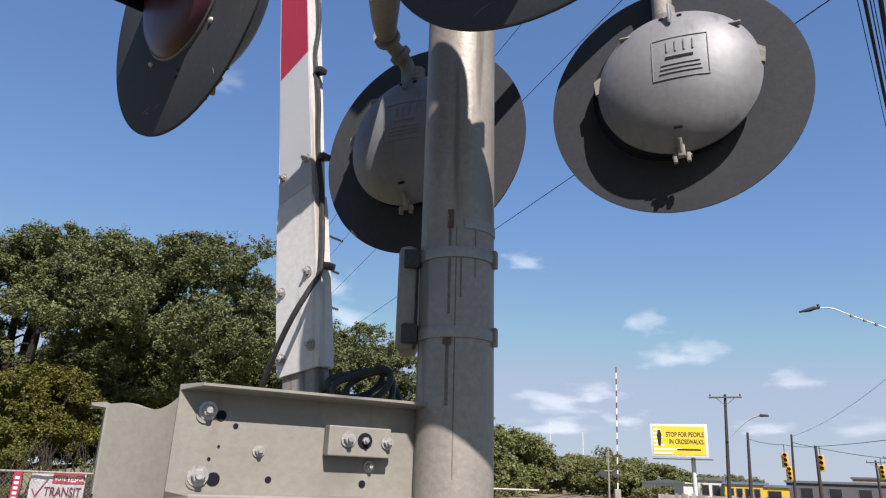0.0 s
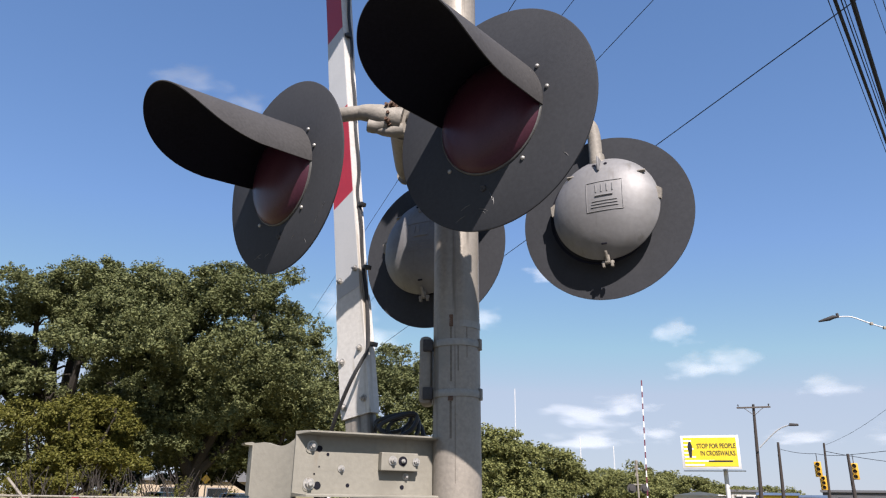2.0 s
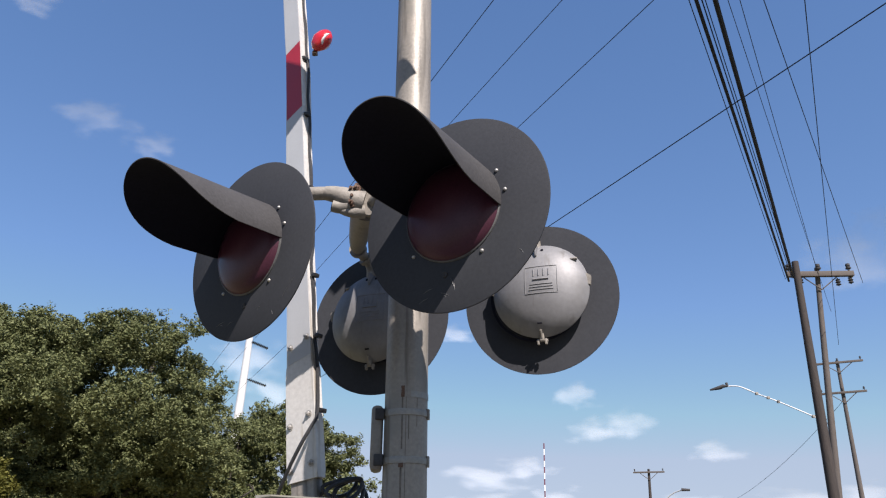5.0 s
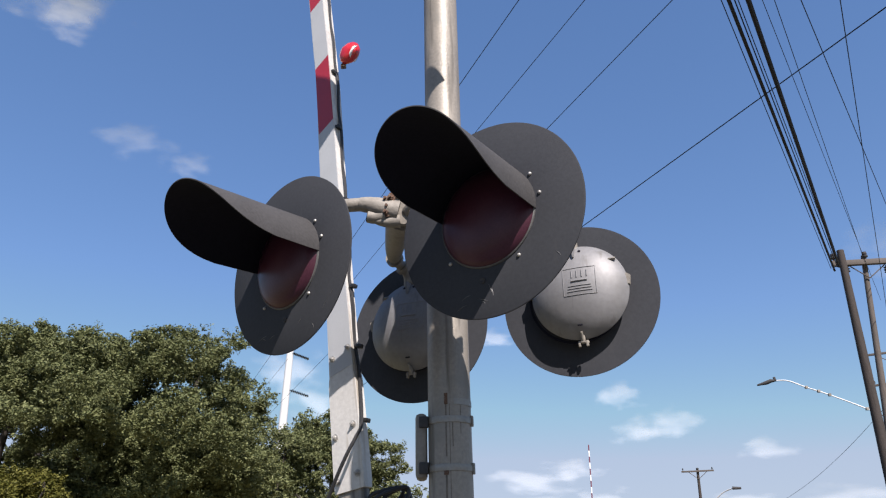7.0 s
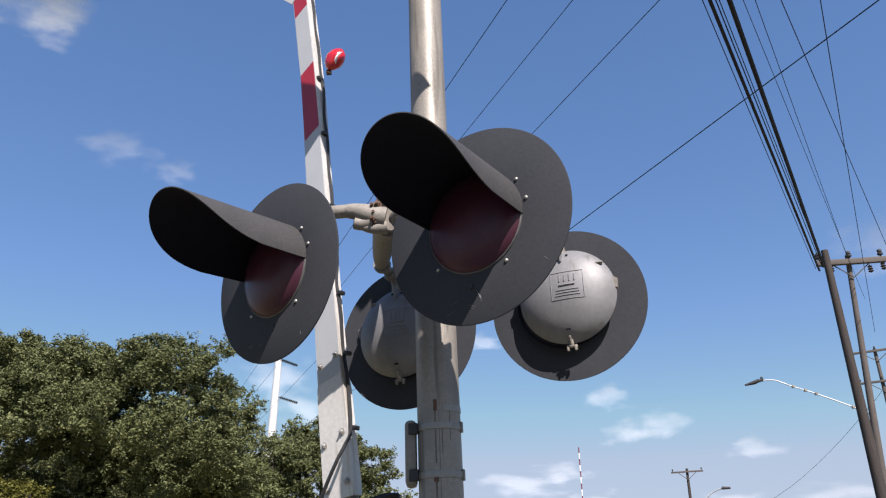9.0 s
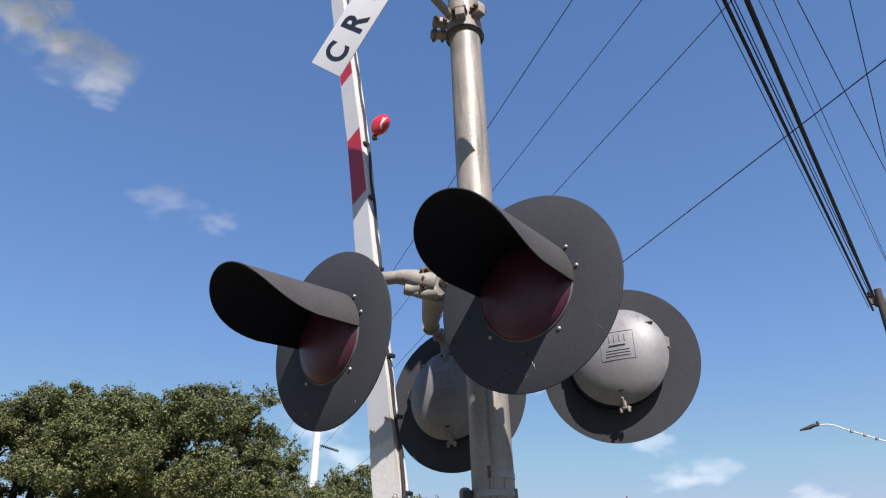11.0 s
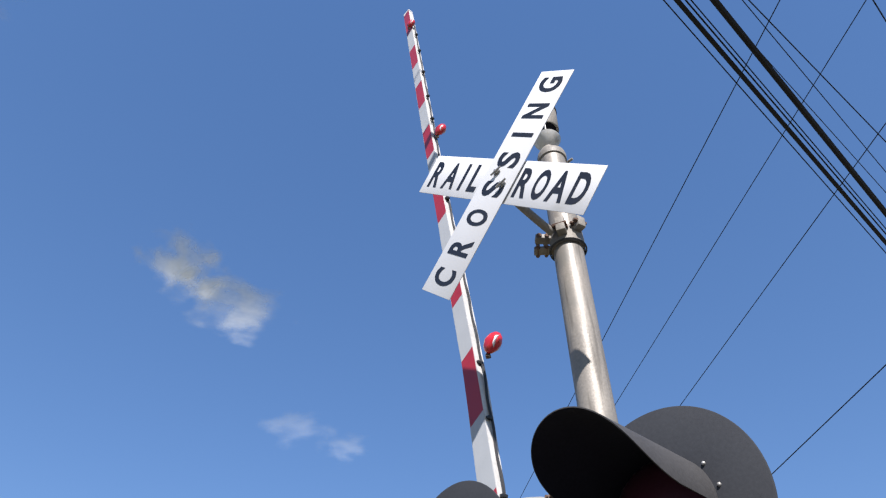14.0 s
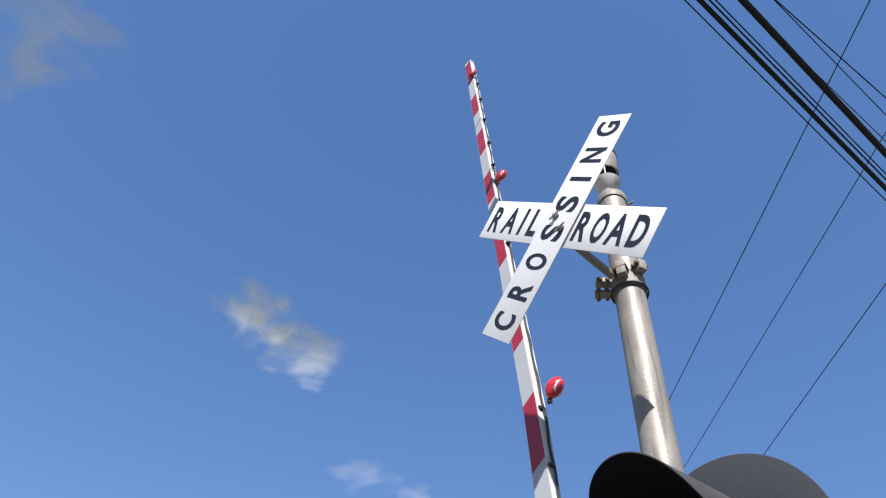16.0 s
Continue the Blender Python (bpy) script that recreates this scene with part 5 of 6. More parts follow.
# ---- billboard ----
bb = Vector(at(16.63, 0, 100))
board = thing("billboard", pose(bb.x, bb.y, 0, 0, 0, -17), "yellow billboard with black lettering on a steel post", "billboard")
bm = bmesh.new()
box(bm, -3.55, 3.55, 0.0, 0.4, 5.5, 9.68, 0.03)
part("frame", bm, STEEL_WHITE, board)
bm = bmesh.new()
box(bm, -3.22, 3.22, -0.03, -0.004, 5.80, 9.40)
panel = part("poster", bm, YELLOW, board, "yellow poster with white fading bands", smooth=False)
for k in range(7):
    bm = bmesh.new()
    w = (1.0, 0.6, 1.2, 0.7, 1.4, 3.6, 2.4)[k]
    box(bm, -3.22, -3.22 + w, -0.038, -0.0305, 8.9 - k * 0.5, 9.1 - k * 0.5)
    part("white_band", bm, BANNER, panel, smooth=False)
up = Matrix(((1, 0, 0, 0), (0, 0, -1, -0.045), (0, 1, 0, 0), (0, 0, 0, 1)))
letter("STOP FOR PEOPLE", 0.62, SIGN_BLACK, panel, Matrix.Translation((0.75, 0, 8.35)) @ up, 4.7, 0.02, "words")
letter("IN CROSSWALKS.", 0.62, SIGN_BLACK, panel, Matrix.Translation((0.95, 0, 7.45)) @ up, 4.3, 0.02, "words")
bm = bmesh.new()
box(bm, -0.3, 2.6, -0.045, -0.0305, 6.35, 6.55)
part("text_bar", bm, SIGN_BLACK, panel, smooth=False)
bm = bmesh.new()
prism(bm, [(-0.15, -1.0), (0.15, -1.0), (0.3, 0.4), (0.12, 1.0), (-0.12, 1.0), (-0.3, 0.4)], 0.012, Matrix.Translation((-2.45, -0.032, 7.9)) @ Matrix(((1, 0, 0, 0), (0, 0, -1, 0), (0, 1, 0, 0), (0, 0, 0, 1))))
part("pictogram_block", bm, SIGN_BLACK, panel, smooth=False)
bm = bmesh.new()
tube(bm, [(1.6, 0.6, 0), (1.6, 0.6, 5.5)], 0.28, 16)
part("post", bm, STEEL_WHITE, board)
bm = bmesh.new()
box(bm, -3.4, 4.0, -0.9, 0.2, 5.2, 5.28)
part("catwalk", bm, GLASS_DARK, board, smooth=False)


# ---- traffic lights on a span wire ----
def traffic_light(az, el, d, label):
    p = Vector(at(az, el, d))
    ob = thing("traffic_light", pose(p.x, p.y, p.z, 0, 0, -az), label, "traffic light", "traffic lights over the junction")
    bm = bmesh.new()
    box(bm, -0.27, 0.27, -0.12, 0.12, -0.62, 0.62, 0.04)
    part("housing", bm, SIGNAL_YELLOW, ob)
    for z in (0.4, 0.0, -0.4):
        bm = bmesh.new()
        lathe(bm, [(0.16, 0.0), (0.16, 0.16), (0.18, 0.16), (0.18, -0.01)], 16, pose(0, -0.121, z, 90, 0, 0))
        hd = part("lens_hood", bm, SIGNAL_YELLOW, ob)
        bm = bmesh.new()
        lathe(bm, [(0.158, 0.0), (0.10, 0.02), (0, 0.03)], 16, pose(0, -0.121, z, 90, 0, 0))
        part("lens", bm, BLACK, hd)
    bm = bmesh.new()
    tube(bm, [(0, 0, 0.58), (0, 0, 1.3)], 0.03, 8)
    part("hanger", bm, BLACK, ob)
    return ob


traffic_light(23.6, 2.2, 70, "yellow traffic light hanging over the junction")
traffic_light(25.8, 2.05, 66, "yellow traffic light with dark lenses over the junction")
traffic_light(23.8, 1.3, 75, "orange-yellow traffic light on a pole")
traffic_light(29.4, 1.55, 80, "yellow traffic light seen from behind")


def span(points, r):
    """A span wire hung between points, with a little slack in each bay."""
    bm = bmesh.new()
    line = []
    for a, b in zip(points, points[1:]):
        a, b = Vector(a), Vector(b)
        line += [a.lerp(b, k / 10) - Vector((0, 0, 0.5 * (k / 10) * (1 - k / 10))) for k in range(10)]
    tube(bm, line + [Vector(points[-1])], r, 6)
    tagged(part("span_wire", bm, WIRE), "thin black span wire over the junction", "cable", "overhead wires")


def hanger_top(az, el, d):
    return Vector(at(az, el, d)) + Vector((0, 0, 1.28))


span((at(21.3, 3.6, 62), hanger_top(23.6, 2.2, 70), hanger_top(25.8, 2.05, 66), at(34, 4.3, 46)), 0.02)
span((at(24.2, 3.4, 75), hanger_top(29.4, 1.55, 80), at(31, 2.4, 105)), 0.025)
wire(at(24.2, 3.8, 75), at(34.2, 11.0, 46), 0.8, 0.012)


# ---- buildings ----
def building(az, d, w, depth, h, wall, roof, label, windows=0, turn=None, pitch=0.0, dark=True):
    x, y, _ = ground_at(az, d)
    ob = thing("building", pose(x, y, 0, 0, 0, -az if turn is None else turn), label, "building", "buildings along the road")
    bm = bmesh.new()
    box(bm, -w / 2, w / 2, 0, depth, 0, h)
    wl = part("wall", bm, wall, ob, smooth=False)
    bm = bmesh.new()
    if pitch:
        prism(bm, [(-w / 2 - 0.3, h), (w / 2 + 0.3, h), (0, h + pitch)], depth + 0.6, Matrix(((1, 0, 0, 0), (0, 0, 1, -0.3), (0, 1, 0, 0), (0, 0, 0, 1))))
    else:
        box(bm, -w / 2 - 0.25, w / 2 + 0.25, -0.25, depth + 0.25, h + 0.002, h + 0.3)
    part("roof", bm, roof, ob, smooth=False)
    for k in range(windows):
        cx = -w / 2 + (k + 0.7) * w / (windows + 0.4)
        ww = min(w / (windows + 0.4) * 0.6, 1.5)
        bm = bmesh.new()
        box(bm, cx - ww / 2 - 0.08, cx + ww / 2 + 0.08, -0.05, -0.002, h * 0.35 - 0.08, h * 0.78 + 0.08)
        fr = part("window", bm, ROOF_MAT, wl, smooth=False)
        bm = bmesh.new()
        box(bm, cx - ww / 2, cx + ww / 2, -0.06, -0.052, h * 0.35, h * 0.78)
        part("pane", bm, GLASS_DARK, fr, smooth=False)
    return ob


building(18.6, 105, 3.2, 6, 2.8, WALL_WHITE, ROOF_MAT, "small white rendered building with a flat roof", 2)
building(20.8, 100, 4.4, 6, 2.4, WALL_YELLOW, ROOF_BLUE, "bright yellow building with dark openings and blue roof", 4)
building(22.8, 104, 3.4, 6, 2.2, WALL_YELLOW, ROOF_BLUE, "yellow annex under a blue metal roof", 1)
building(15.6, 105, 6.6, 6, 2.3, WALL_WHITE, STEEL_WHITE, "white shed with a low pitched roof among bushes", 1, None, 0.5)
building(26.6, 115, 12.0, 14, 3.0, WALL_GREY, ROOF_MAT, "long dark grey building with a few dark windows", 3)
building(30.6, 140, 14.0, 14, 4.2, WALL_TAN, ROOF_MAT, "tan commercial building in the distance", 4)
building(35.5, 150, 20.0, 14, 3.0, WALL_GREY, ROOF_MAT, "grey distant building along the road", 8)
building(-20.5, 62, 12, 8, 2.5, WALL_TAN, ROOF_MAT, "tan low house behind the parked cars", 3, None, 1.2)

# board fence between tracks and buildings
fence = thing("board_fence", pose(0, 0, 0), "bleached grey board fence of uneven height", "fence")
brd = bmesh.new()
box(brd, -0.14, 0.14, -0.015, 0.015, 0, 1.15)
brd_me = mesh_of(brd, "board", FENCE_WOOD)
fr = random.Random(4)
pa, pbv = Vector(ground_at(15.0, 74)), Vector(ground_at(27.0, 80))
nb = int((pbv - pa).length / 0.31)
for k in range(nb):
    p = pa.lerp(pbv, k / nb)
    o = new("board", brd_me)
    o.parent = fence
    o.matrix_local = pose(p.x, p.y, -0.05, fr.uniform(-2, 2), fr.uniform(-1.5, 1.5), -22) @ Matrix.Diagonal((1, 1, fr.uniform(0.9, 1.12), 1))
# low guard rail beside the tracks
rail_ob = thing("guard_rail", pose(*ground_at(14.6, 44), 0, 0, -25), "short white guard rail on posts", "guard rail")
bm = bmesh.new()
box(bm, -1.65, 1.65, -0.05, 0.02, 0.42, 0.66, 0.03)
part("beam", bm, CONCRETE, rail_ob)
for x in (-1.3, 0, 1.3):
    bm = bmesh.new()
    box(bm, x - 0.06, x + 0.06, 0.022, 0.12, -0.02, 0.6)
    part("post", bm, WOOD_GREY, rail_ob, smooth=False)


# ---- chain-link fence with the campaign banner ----
chain = thing("chain_link_fence", pose(*ground_at(-31.4, 15.9), 0, 0, 9), "grey chain-link fence with steel posts", "fence")
FL = 10.0
bm = bmesh.new()
tube(bm, [(-6, 0, 1.54), (FL, 0, 1.54)], 0.02, 8)
part("top_rail", bm, GALV, chain)
for k in range(6):
    bm = bmesh.new()
    tube(bm, [(-6 + k * 2.9, 0, 0), (-6 + k * 2.9, 0, 1.59)], 0.03, 10)
    part("post", bm, GALV, chain)
bm = bmesh.new()
tube(bm, [(-0.20, 0, 1.40), (-0.66, 0, 1.86)], 0.025, 8)
part("brace", bm, GALV, chain)
mesh_bm = bmesh.new()
for k in range(0, 220):
    x = -6 + k * 0.073
    for s in (1, -1):
        x1 = x + s * 1.50
        a, b = Vector((x, 0.001 * s, 0.03)), Vector((x1, 0.001 * s, 1.53))
        t = Vector((0.0016, 0, 0))
        q = [mesh_bm.verts.new(c) for c in (a - t, a + t, b + t, b - t)]
        mesh_bm.faces.new(q)
net = part("wire_mesh", mesh_bm, GALV, chain, "woven wire mesh", smooth=False)
tagged(net, kind="stuff")
banner = thing("campaign_banner", pose(*ground_at(-26.85, 15.6), 0, 0, 9) @ pose(0, -0.06, 0.53) @ Matrix.Scale(0.74, 4), "white campaign banner with crimson lettering tied to the fence", "banner")
bm = bmesh.new()
nx, nz = 16, 10
gv = [[bm.verts.new((-0.62 + 1.24 * i / nx, 0.012 * math.sin(i * 1.1) * math.sin(j * 0.5), 0.48 + 0.9 * j / nz - 0.02 * math.sin(math.pi * i / nx))) for i in range(nx + 1)] for j in range(nz + 1)]
for j in range(nz):
    for i in range(nx):
        bm.faces.new((gv[j][i], gv[j][i + 1], gv[j + 1][i + 1], gv[j + 1][i]))
bmesh.ops.solidify(bm, geom=bm.faces[:], thickness=0.002)
part("sheet", bm, BANNER, banner)
up2 = Matrix(((1, 0, 0, 0), (0, 0, -1, -0.024), (0, 1, 0, 0), (0, 0, 0, 1)))
for x0, x1, z0, z1 in ((-0.12, 0.60, 1.12, 1.34), (-0.58, 0.58, 0.56, 0.72)):
    bm = bmesh.new()
    box(bm, x0, x1, -0.021, -0.017, z0, z1)
    part("red_band", bm, BANNER_RED, banner, smooth=False)
letter("VOTE", 0.10, BANNER, banner, Matrix.Translation((0.05, 0, 1.23)) @ up2, 0.25, 0.01, "words")
letter("YES", 0.15, BANNER, banner, Matrix.Translation((0.31, 0, 1.23)) @ up2, 0.22, 0.02, "words")
letter("FOR", 0.10, BANNER, banner, Matrix.Translation((0.51, 0, 1.23)) @ up2, 0.15, 0.01, "words")
letter("TRANSIT", 0.22, BANNER_DARK, banner, Matrix.Translation((0.15, 0, 0.93)) @ up2, 0.84, 0.02, "words")
letter("Keep San Antonio Moving", 0.10, BANNER, banner, Matrix.Translation((0.0, 0, 0.64)) @ up2, 1.05, 0.01, "words")
bm = bmesh.new()
tube(bm, [(-0.54, -0.022, 0.98), (-0.45, -0.022, 0.82), (-0.22, -0.022, 1.22)], [0.012, 0.022, 0.008], 6)
part("tick_mark", bm, BANNER_RED, banner)
notice = thing("fence_notice", pose(*ground_at(-29.2, 15.7), 0, 0, 9) @ pose(0, -0.05, 0.53) @ Matrix.Scale(0.74, 4), "narrow red upright notice board with white bars", "sign")
bm = bmesh.new()
box(bm, -0.09, 0.09, -0.01, 0.0, 0.4, 1.36)
part("panel", bm, BANNER_RED, notice, smooth=False)
for k in range(7):
    bm = bmesh.new()
    box(bm, -0.05, 0.05, -0.014, -0.0105, 0.5 + k * 0.115, 0.56 + k * 0.115)
    part("text_bar", bm, BANNER, notice, smooth=False)
wm = thing("warning_sign", pose(*ground_at(-21.2, 30), 0, 0, 10), "small yellow diamond warning sign on a post", "road sign")
bm = bmesh.new()
box(bm, -0.13, 0.13, -0.01, 0.0, -0.13, 0.13, 0.005, pose(0, 0, 2.15, 0, 45, 0))
part("panel", bm, SIGNAL_YELLOW, wm)
bm = bmesh.new()
tube(bm, [(0, 0.03, 0), (0, 0.03, 2.4)], 0.025, 8)
part("post", bm, GALV, wm)


# ---- vehicles ----
def loft(stations, half_w, square=0.42):
    """A rounded shell through stations of (y, half width, low z, high z), each a soft-cornered section."""
    b = bmesh.new()
    rings = []
    for y, w, z0, z1 in stations:
        ring = []
        for q in range(20):
            a = 2 * math.pi * (q + 0.5) / 20
            c, sn = math.cos(a), math.sin(a)
            ring.append(b.verts.new((w * half_w * math.copysign(abs(c) ** square, c), y, (z0 + z1) / 2 + (z1 - z0) / 2 * math.copysign(abs(sn) ** 0.5, sn))))
        rings.append(ring)
    for p, r in zip(rings, rings[1:]):
        for q in range(20):
            b.faces.new((p[q], p[(q + 1) % 20], r[(q + 1) % 20], r[q]))
    b.faces.new(rings[0])
    b.faces.new(rings[-1][::-1])
    return b


def car(m, label, paint, kind="sedan", length=4.6, width=1.78, height=1.42):
    """A parked or halted car, tail towards -y: rounded body, glazed cabin, roof, wheels, lamps."""
    ob = thing("car", m, label, "car", "cars")
    hl, h1 = length / 2, height * 0.63
    body = [(-hl, 0.80, 0.42, h1 - 0.16), (-hl + 0.05, 0.90, 0.30, h1 - 0.06), (-hl * 0.90, 0.97, 0.24, h1), (-hl * 0.55, 1.0, 0.20, h1 + 0.03), (0, 1.0, 0.20, h1 + 0.01),
            (hl * 0.5, 1.0, 0.20, h1 - 0.02), (hl * 0.85, 0.95, 0.22, h1 - 0.14), (hl * 0.97, 0.86, 0.28, h1 - 0.24), (hl, 0.72, 0.36, h1 - 0.34)]
    if kind == "sedan":
        cab = [(-hl * 0.78, 0.80, h1 - 0.10, h1 + 0.03), (-hl * 0.55, 0.84, h1 - 0.10, h1 + 0.24), (-hl * 0.28, 0.84, h1 - 0.10, height - 0.07), (-hl * 0.1, 0.78, h1 - 0.10, height - 0.015),
               (hl * 0.12, 0.78, h1 - 0.10, height - 0.03), (hl * 0.32, 0.80, h1 - 0.10, height - 0.16), (hl * 0.52, 0.84, h1 - 0.10, h1 + 0.02)]
        lid = [(-hl * 0.34, 0.62, height - 0.13, height - 0.07), (-hl * 0.22, 0.66, height - 0.10, height - 0.01), (-hl * 0.05, 0.72, height - 0.10, height), (hl * 0.12, 0.72, height - 0.12, height - 0.02), (hl * 0.22, 0.70, height - 0.16, height - 0.075)]
    else:
        cab = [(-hl * 0.04, 0.84, h1 - 0.10, h1 + 0.02), (0.0, 0.84, h1 - 0.10, height - 0.06), (hl * 0.3, 0.82, h1 - 0.10, height - 0.02), (hl * 0.4, 0.84, h1 - 0.10, height - 0.1), (hl * 0.58, 0.9, h1 - 0.10, h1)]
        lid = [(-0.02, 0.78, height - 0.12, height - 0.03), (hl * 0.1, 0.78, height - 0.10, height), (hl * 0.3, 0.78, height - 0.10, height), (hl * 0.38, 0.76, height - 0.14, height - 0.05)]
    part("body", loft(body, width / 2), paint, ob)
    part("cabin", loft(cab, width / 2, 0.7), GLASS_DARK, ob, "tinted windows")
    part("roof", loft(lid, width / 2), paint, ob)
    for sx in (-1, 1):
        if kind == "sedan":
            b = bmesh.new()
            tube(b, [(sx * width * 0.40, -hl * 0.68, h1 - 0.02), (sx * width * 0.385, -hl * 0.5, h1 + 0.2), (sx * width * 0.36, -hl * 0.34, height - 0.08)], [0.09, 0.07, 0.05], 8)
            part("rear_pillar", b, paint, ob)
        for y in (-hl * 0.60, hl * 0.62):
            b = bmesh.new()
            lathe(b, [(0.2, -0.1), (0.30, -0.105), (0.325, -0.08), (0.325, 0.08), (0.30, 0.105), (0.2, 0.1)], 28, pose(sx * (width / 2 - 0.07), y, 0.325, 0, 90, 0))
            w = part("wheel", b, TYRE, ob)
            b = bmesh.new()
            lathe(b, [(0.0, 0.09), (0.06, 0.10), (0.19, 0.085), (0.215, 0.107), (0.215, -0.1), (0, -0.09)], 20, pose(sx * (width / 2 - 0.07), y, 0.325, 0, 90 * sx, 0))
            part("rim", b, BOLT, w)
        b = bmesh.new()
        box(b, sx * width * 0.38 - 0.14, sx * width * 0.38 + 0.14, -hl - 0.004, -hl + 0.22, h1 - 0.19, h1 - 0.07, 0.03)
        part("tail_lamp", b, TAIL, ob)
        b = bmesh.new()
        box(b, min(sx * width * 0.47, sx * width * 0.57), max(sx * width * 0.47, sx * width * 0.57), hl * 0.34, hl * 0.34 + 0.1, h1 + 0.01, h1 + 0.15, 0.03)
        part("mirror", b, paint, ob)
    b = bmesh.new()
    box(b, -0.26, 0.26, -hl - 0.014, -hl + 0.05, h1 - 0.30, h1 - 0.17)
    part("plate_bar", b, BANNER, ob, smooth=False)
    b = bmesh.new()
    box(b, -width * 0.43, width * 0.43, -hl - 0.03, -hl + 0.15, 0.32, 0.50, 0.05)
    part("bumper", b, paint, ob)
    return ob


car(pose(8.6, 23.2, 0.03, 0, 0, -10), "dark navy coupe on the road, seen from behind", CARNAVY, height=1.34, width=1.84)
car(pose(15.0, 28.2, 0.03, 0, 0, -20), "old maroon sedan on the road, seen from behind", CARMAROON, height=1.32, width=1.68, length=4.4)
car(pose(48, 80, 0.03, 0, 0, 147), "white car far down the road", CARWHITE)
car(pose(*ground_at(-23.8, 44)[:2], -0.02, 0, 0, 80), "green pickup truck parked behind the fence", CARGREEN, "pickup", 5.2, 1.85, 1.65)
car(pose(*ground_at(-21.6, 46)[:2], -0.02, 0, 0, 60), "dark blue car parked behind the fence", CARNAVY)
car(pose(*ground_at(-18.6, 44)[:2], -0.02, 0, 0, 75), "white pickup truck parked behind the fence", CARWHITE, "pickup", 5.2, 1.85, 1.65)


# ---- bare shrubs under the oaks ----
def shrub(x, y, h, seed):
    """Thin stems that fan out from one root, with sparse leaves at their tips."""
    rng = random.Random(seed)
    ob = thing("shrub", pose(x, y, 0), "bare twiggy brown shrub with few leaves", "shrub", "shrubs under the oaks")
    tips = []
    for k in range(9):
        a, lean = rng.uniform(0, 6.28), rng.uniform(0.15, 0.55)
        q = [Vector((0.05 * math.cos(a), 0.05 * math.sin(a), -0.03))]
        for i in range(1, 6):
            t = i / 5
            q.append(Vector((math.cos(a) * lean * h * t + rng.uniform(-0.04, 0.04), math.sin(a) * lean * h * t + rng.uniform(-0.04, 0.04), h * t * rng.uniform(0.9, 1.0))))
        bm = bmesh.new()
        tube(bm, q, [0.022, 0.020, 0.017, 0.014, 0.010, 0.006], 6)
        for i in (2, 3, 4):
            e = q[i] + Vector((rng.uniform(-0.3, 0.3), rng.uniform(-0.3, 0.3), rng.uniform(0.2, 0.45)))
            tube(bm, [q[i], q[i].lerp(e, 0.5), e], [0.010, 0.007, 0.004], 5)
            tips.append(e)
        part("stem", bm, BARK, ob)
    leaves("foliage", [(e.x, e.y, e.z, 0.12, 0.12, 0.10) for e in tips], 700, 0.026, LEAF_YELLOW, ob, seed, 4, 0.22, 0.3)


for k, (az, d, h) in enumerate(((-29.5, 18.6, 2.0), (-27.6, 19.5, 2.3), (-26.2, 18.4, 1.9), (-24.6, 19.4, 2.2), (-23.2, 18.8, 2.0), (-21.8, 20.0, 2.2), (-31.5, 19.2, 2.2))):
    sx, sy, _ = ground_at(az, d)
    shrub(sx, sy, h, 900 + k)


sx, sy, _ = ground_at(17.7, 92)
shrub(sx, sy, 3.4, 930)
for az, d, w, h in ((13.6, 62, 1.1, 1.5), (15.0, 90, 2.2, 2.0), (2.6, 72, 2.0, 1.6)):
    sx, sy, _ = ground_at(az, d)
    bush = thing("bush", pose(sx, sy, 0), "low rounded green bush in the dry grass", "bush", "bushes by the track")
    stems = bmesh.new()
    for k in range(5):
        a = 1.256 * k
        tube(stems, [(0, 0, -0.05), (0.25 * w * math.cos(a), 0.25 * w * math.sin(a), h * 0.4), (0.5 * w * math.cos(a), 0.5 * w * math.sin(a), h * 0.7)], [0.05, 0.035, 0.012], 6)
    part("stems", stems, BARK, bush)
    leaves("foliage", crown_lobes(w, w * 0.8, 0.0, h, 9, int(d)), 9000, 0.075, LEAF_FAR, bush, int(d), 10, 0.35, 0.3)


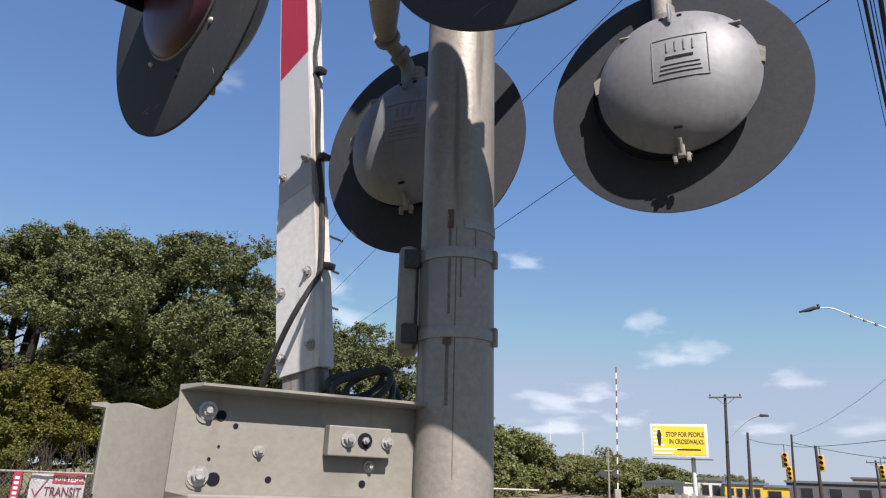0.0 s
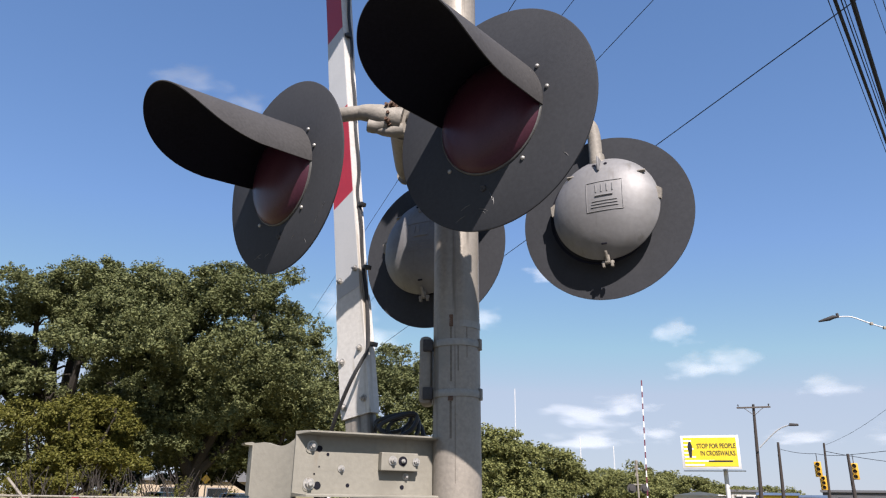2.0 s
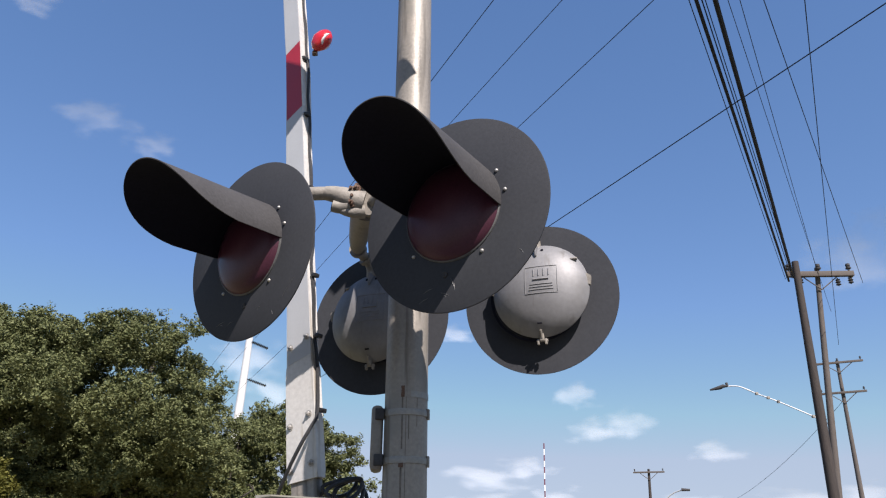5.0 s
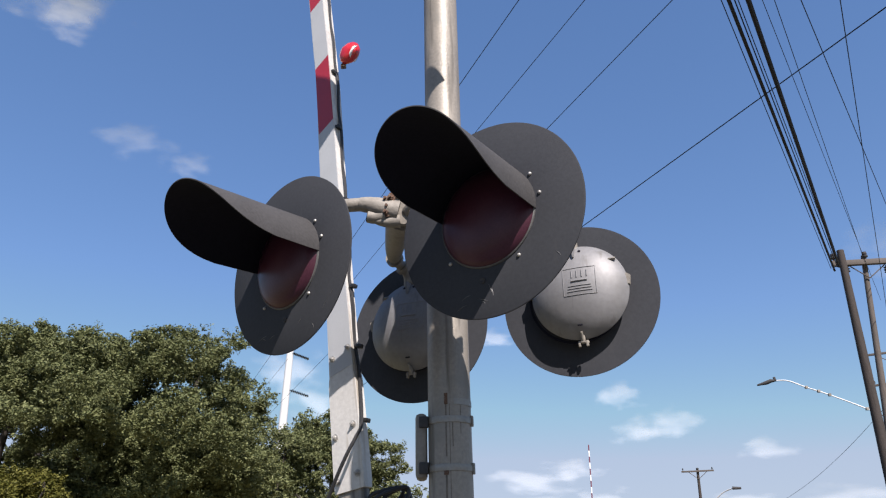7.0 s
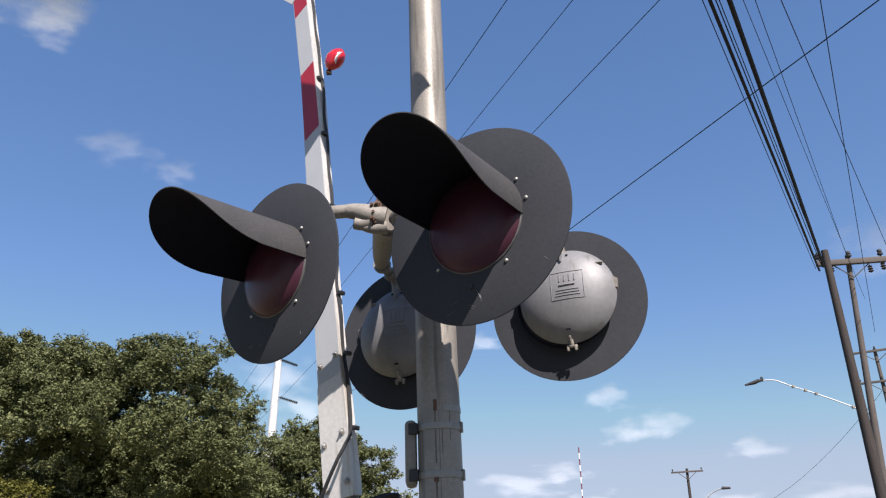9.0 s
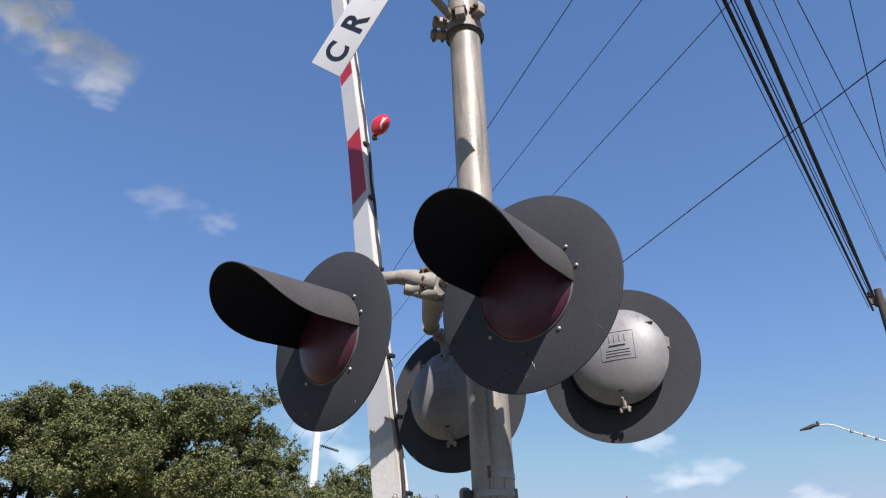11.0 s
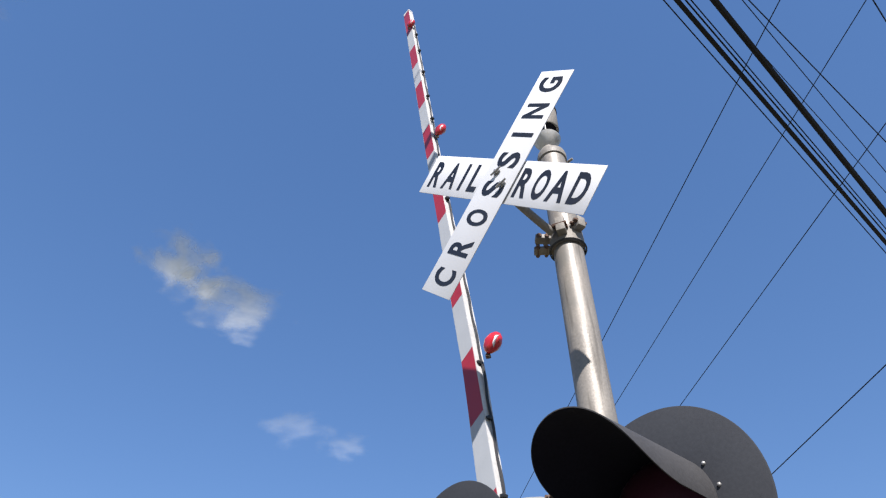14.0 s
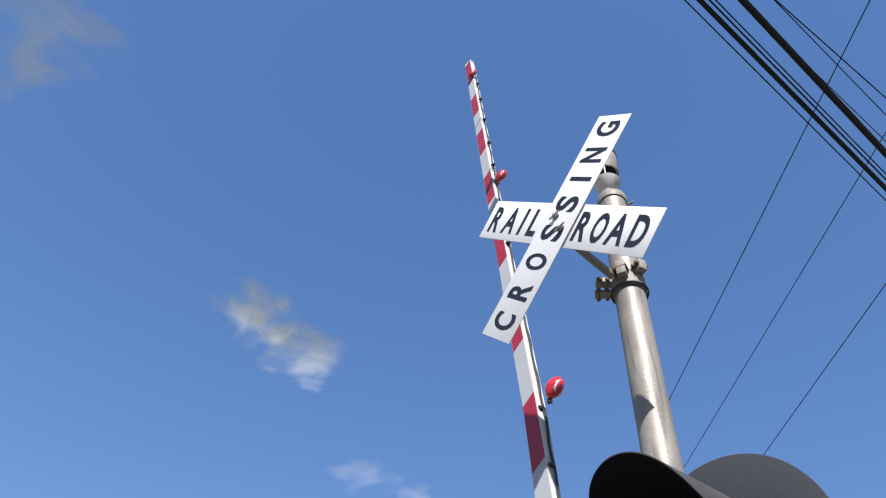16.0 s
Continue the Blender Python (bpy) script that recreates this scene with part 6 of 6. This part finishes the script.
# ---- clouds ----
def cloud_material(seed, thick):
    m = bpy.data.materials.new("cloud")
    m.use_nodes = True
    n, l = m.node_tree.nodes, m.node_tree.links
    n.remove(n["Principled BSDF"])
    tc, mp, t, ln, sub, mr, mix = (n.new("ShaderNodeTexCoord"), n.new("ShaderNodeMapping"), n.new("ShaderNodeTexNoise"), n.new("ShaderNodeVectorMath"), n.new("ShaderNodeMath"),
                                   n.new("ShaderNodeMapRange"), n.new("ShaderNodeMixShader"))
    dif, tra = n.new("ShaderNodeBsdfDiffuse"), n.new("ShaderNodeBsdfTransparent")
    dif.inputs["Color"].default_value = (0.74, 0.78, 0.85, 1)
    l.new(tc.outputs["Object"], mp.inputs["Vector"])
    mp.inputs["Location"].default_value = (seed * 3.1, seed * 1.7, 0)
    t.inputs["Scale"].default_value, t.inputs["Detail"].default_value, t.inputs["Roughness"].default_value = 1.4, 4.0, 0.45
    l.new(mp.outputs[0], t.inputs["Vector"])
    ln.operation = "LENGTH"
    l.new(tc.outputs["Object"], ln.inputs[0])
    sub.operation = "SUBTRACT"
    l.new(t.outputs["Fac"], sub.inputs[0])
    half = n.new("ShaderNodeMath")
    half.operation = "MULTIPLY"
    half.inputs[1].default_value = 0.52
    l.new(ln.outputs["Value"], half.inputs[0])
    l.new(half.outputs[0], sub.inputs[1])
    mr.inputs["From Min"].default_value, mr.inputs["From Max"].default_value = 0.05, 0.50
    mr.inputs["To Min"].default_value, mr.inputs["To Max"].default_value = 0.0, thick
    mr.interpolation_type = "SMOOTHSTEP"
    l.new(sub.outputs[0], mr.inputs["Value"])
    l.new(mr.outputs[0], mix.inputs[0])
    l.new(tra.outputs[0], mix.inputs[1])
    l.new(dif.outputs[0], mix.inputs[2])
    l.new(mix.outputs[0], n["Material Output"].inputs["Surface"])
    return m


# bearing, elevation, width and height in degrees, tilt
CLOUDS = [(-41.6, 41.2, 6.5, 5.6, 0), (-39.4, 40.2, 6.0, 5.0, -30), (-35.0, 39.2, 9.5, 5.4, -6), (-27.0, 30.9, 6.4, 3.4, -14), (-22.2, 29.9, 5.0, 2.8, -4), (-77, 51, 14, 7, -10), (-74, 48, 6, 8, 10),
          (-12.0, 14.6, 6.2, 4.4, 0), (-9.6, 12.0, 6.2, 3.4, 8), (16.4, 9.6, 5.8, 2.9, 0), (18.6, 10.1, 6.0, 3.2, 0), (14.8, 12.4, 4.4, 2.6, 0), (25.2, 7.8, 5.2, 2.2, 0),
          (7.6, 6.2, 8.6, 2.4, 4), (10.4, 6.9, 5.6, 2.2, 0), (8.0, 4.3, 8.0, 2.0, 0), (13.0, 4.8, 5.4, 1.8, 0), (30.0, 4.4, 8.0, 2.0, 0), (34.5, 4.8, 6.0, 2.0, 0), (23.0, 4.4, 5.5, 1.5, 0), (-8.4, 8.4, 6.0, 3.6, 0), (5.2, 17.5, 4.4, 2.0, 0), (37.5, 21, 9, 6, 0), (-1.0, 14.0, 5, 3, 0)]
for i, (az, el, w, h, tilt) in enumerate(CLOUDS):
    p = at(az, el, 2500 * math.cos(radians(el)))
    bm = bmesh.new()
    gv = [[bm.verts.new((x, y, 0.12 * (1 - x * x) * (1 - y * y))) for x in np.linspace(-1.25, 1.25, 9)] for y in np.linspace(-1.25, 1.25, 9)]
    for j in range(8):
        for k in range(8):
            bm.faces.new((gv[j][k], gv[j][k + 1], gv[j + 1][k + 1], gv[j + 1][k]))
    ob = part("cloud", bm, cloud_material(i, 0.20 if 28 < el < 32 else 0.30 if el < 28 else 0.40 if el > 45 else 0.70))
    s = 2500 * math.tan(radians(0.5))
    ob.matrix_world = look(p, (0, -2.3, 1.6)) @ pose(0, 0, 0, 0, 0, 180 + tilt) @ pose(0, 0, 0, 0, 0, 180) @ Matrix.Diagonal((w * s, h * s, min(w, h) * s, 1))
    tagged(ob, "small white fair-weather cloud in the blue sky", "cloud", "clouds", "structure")
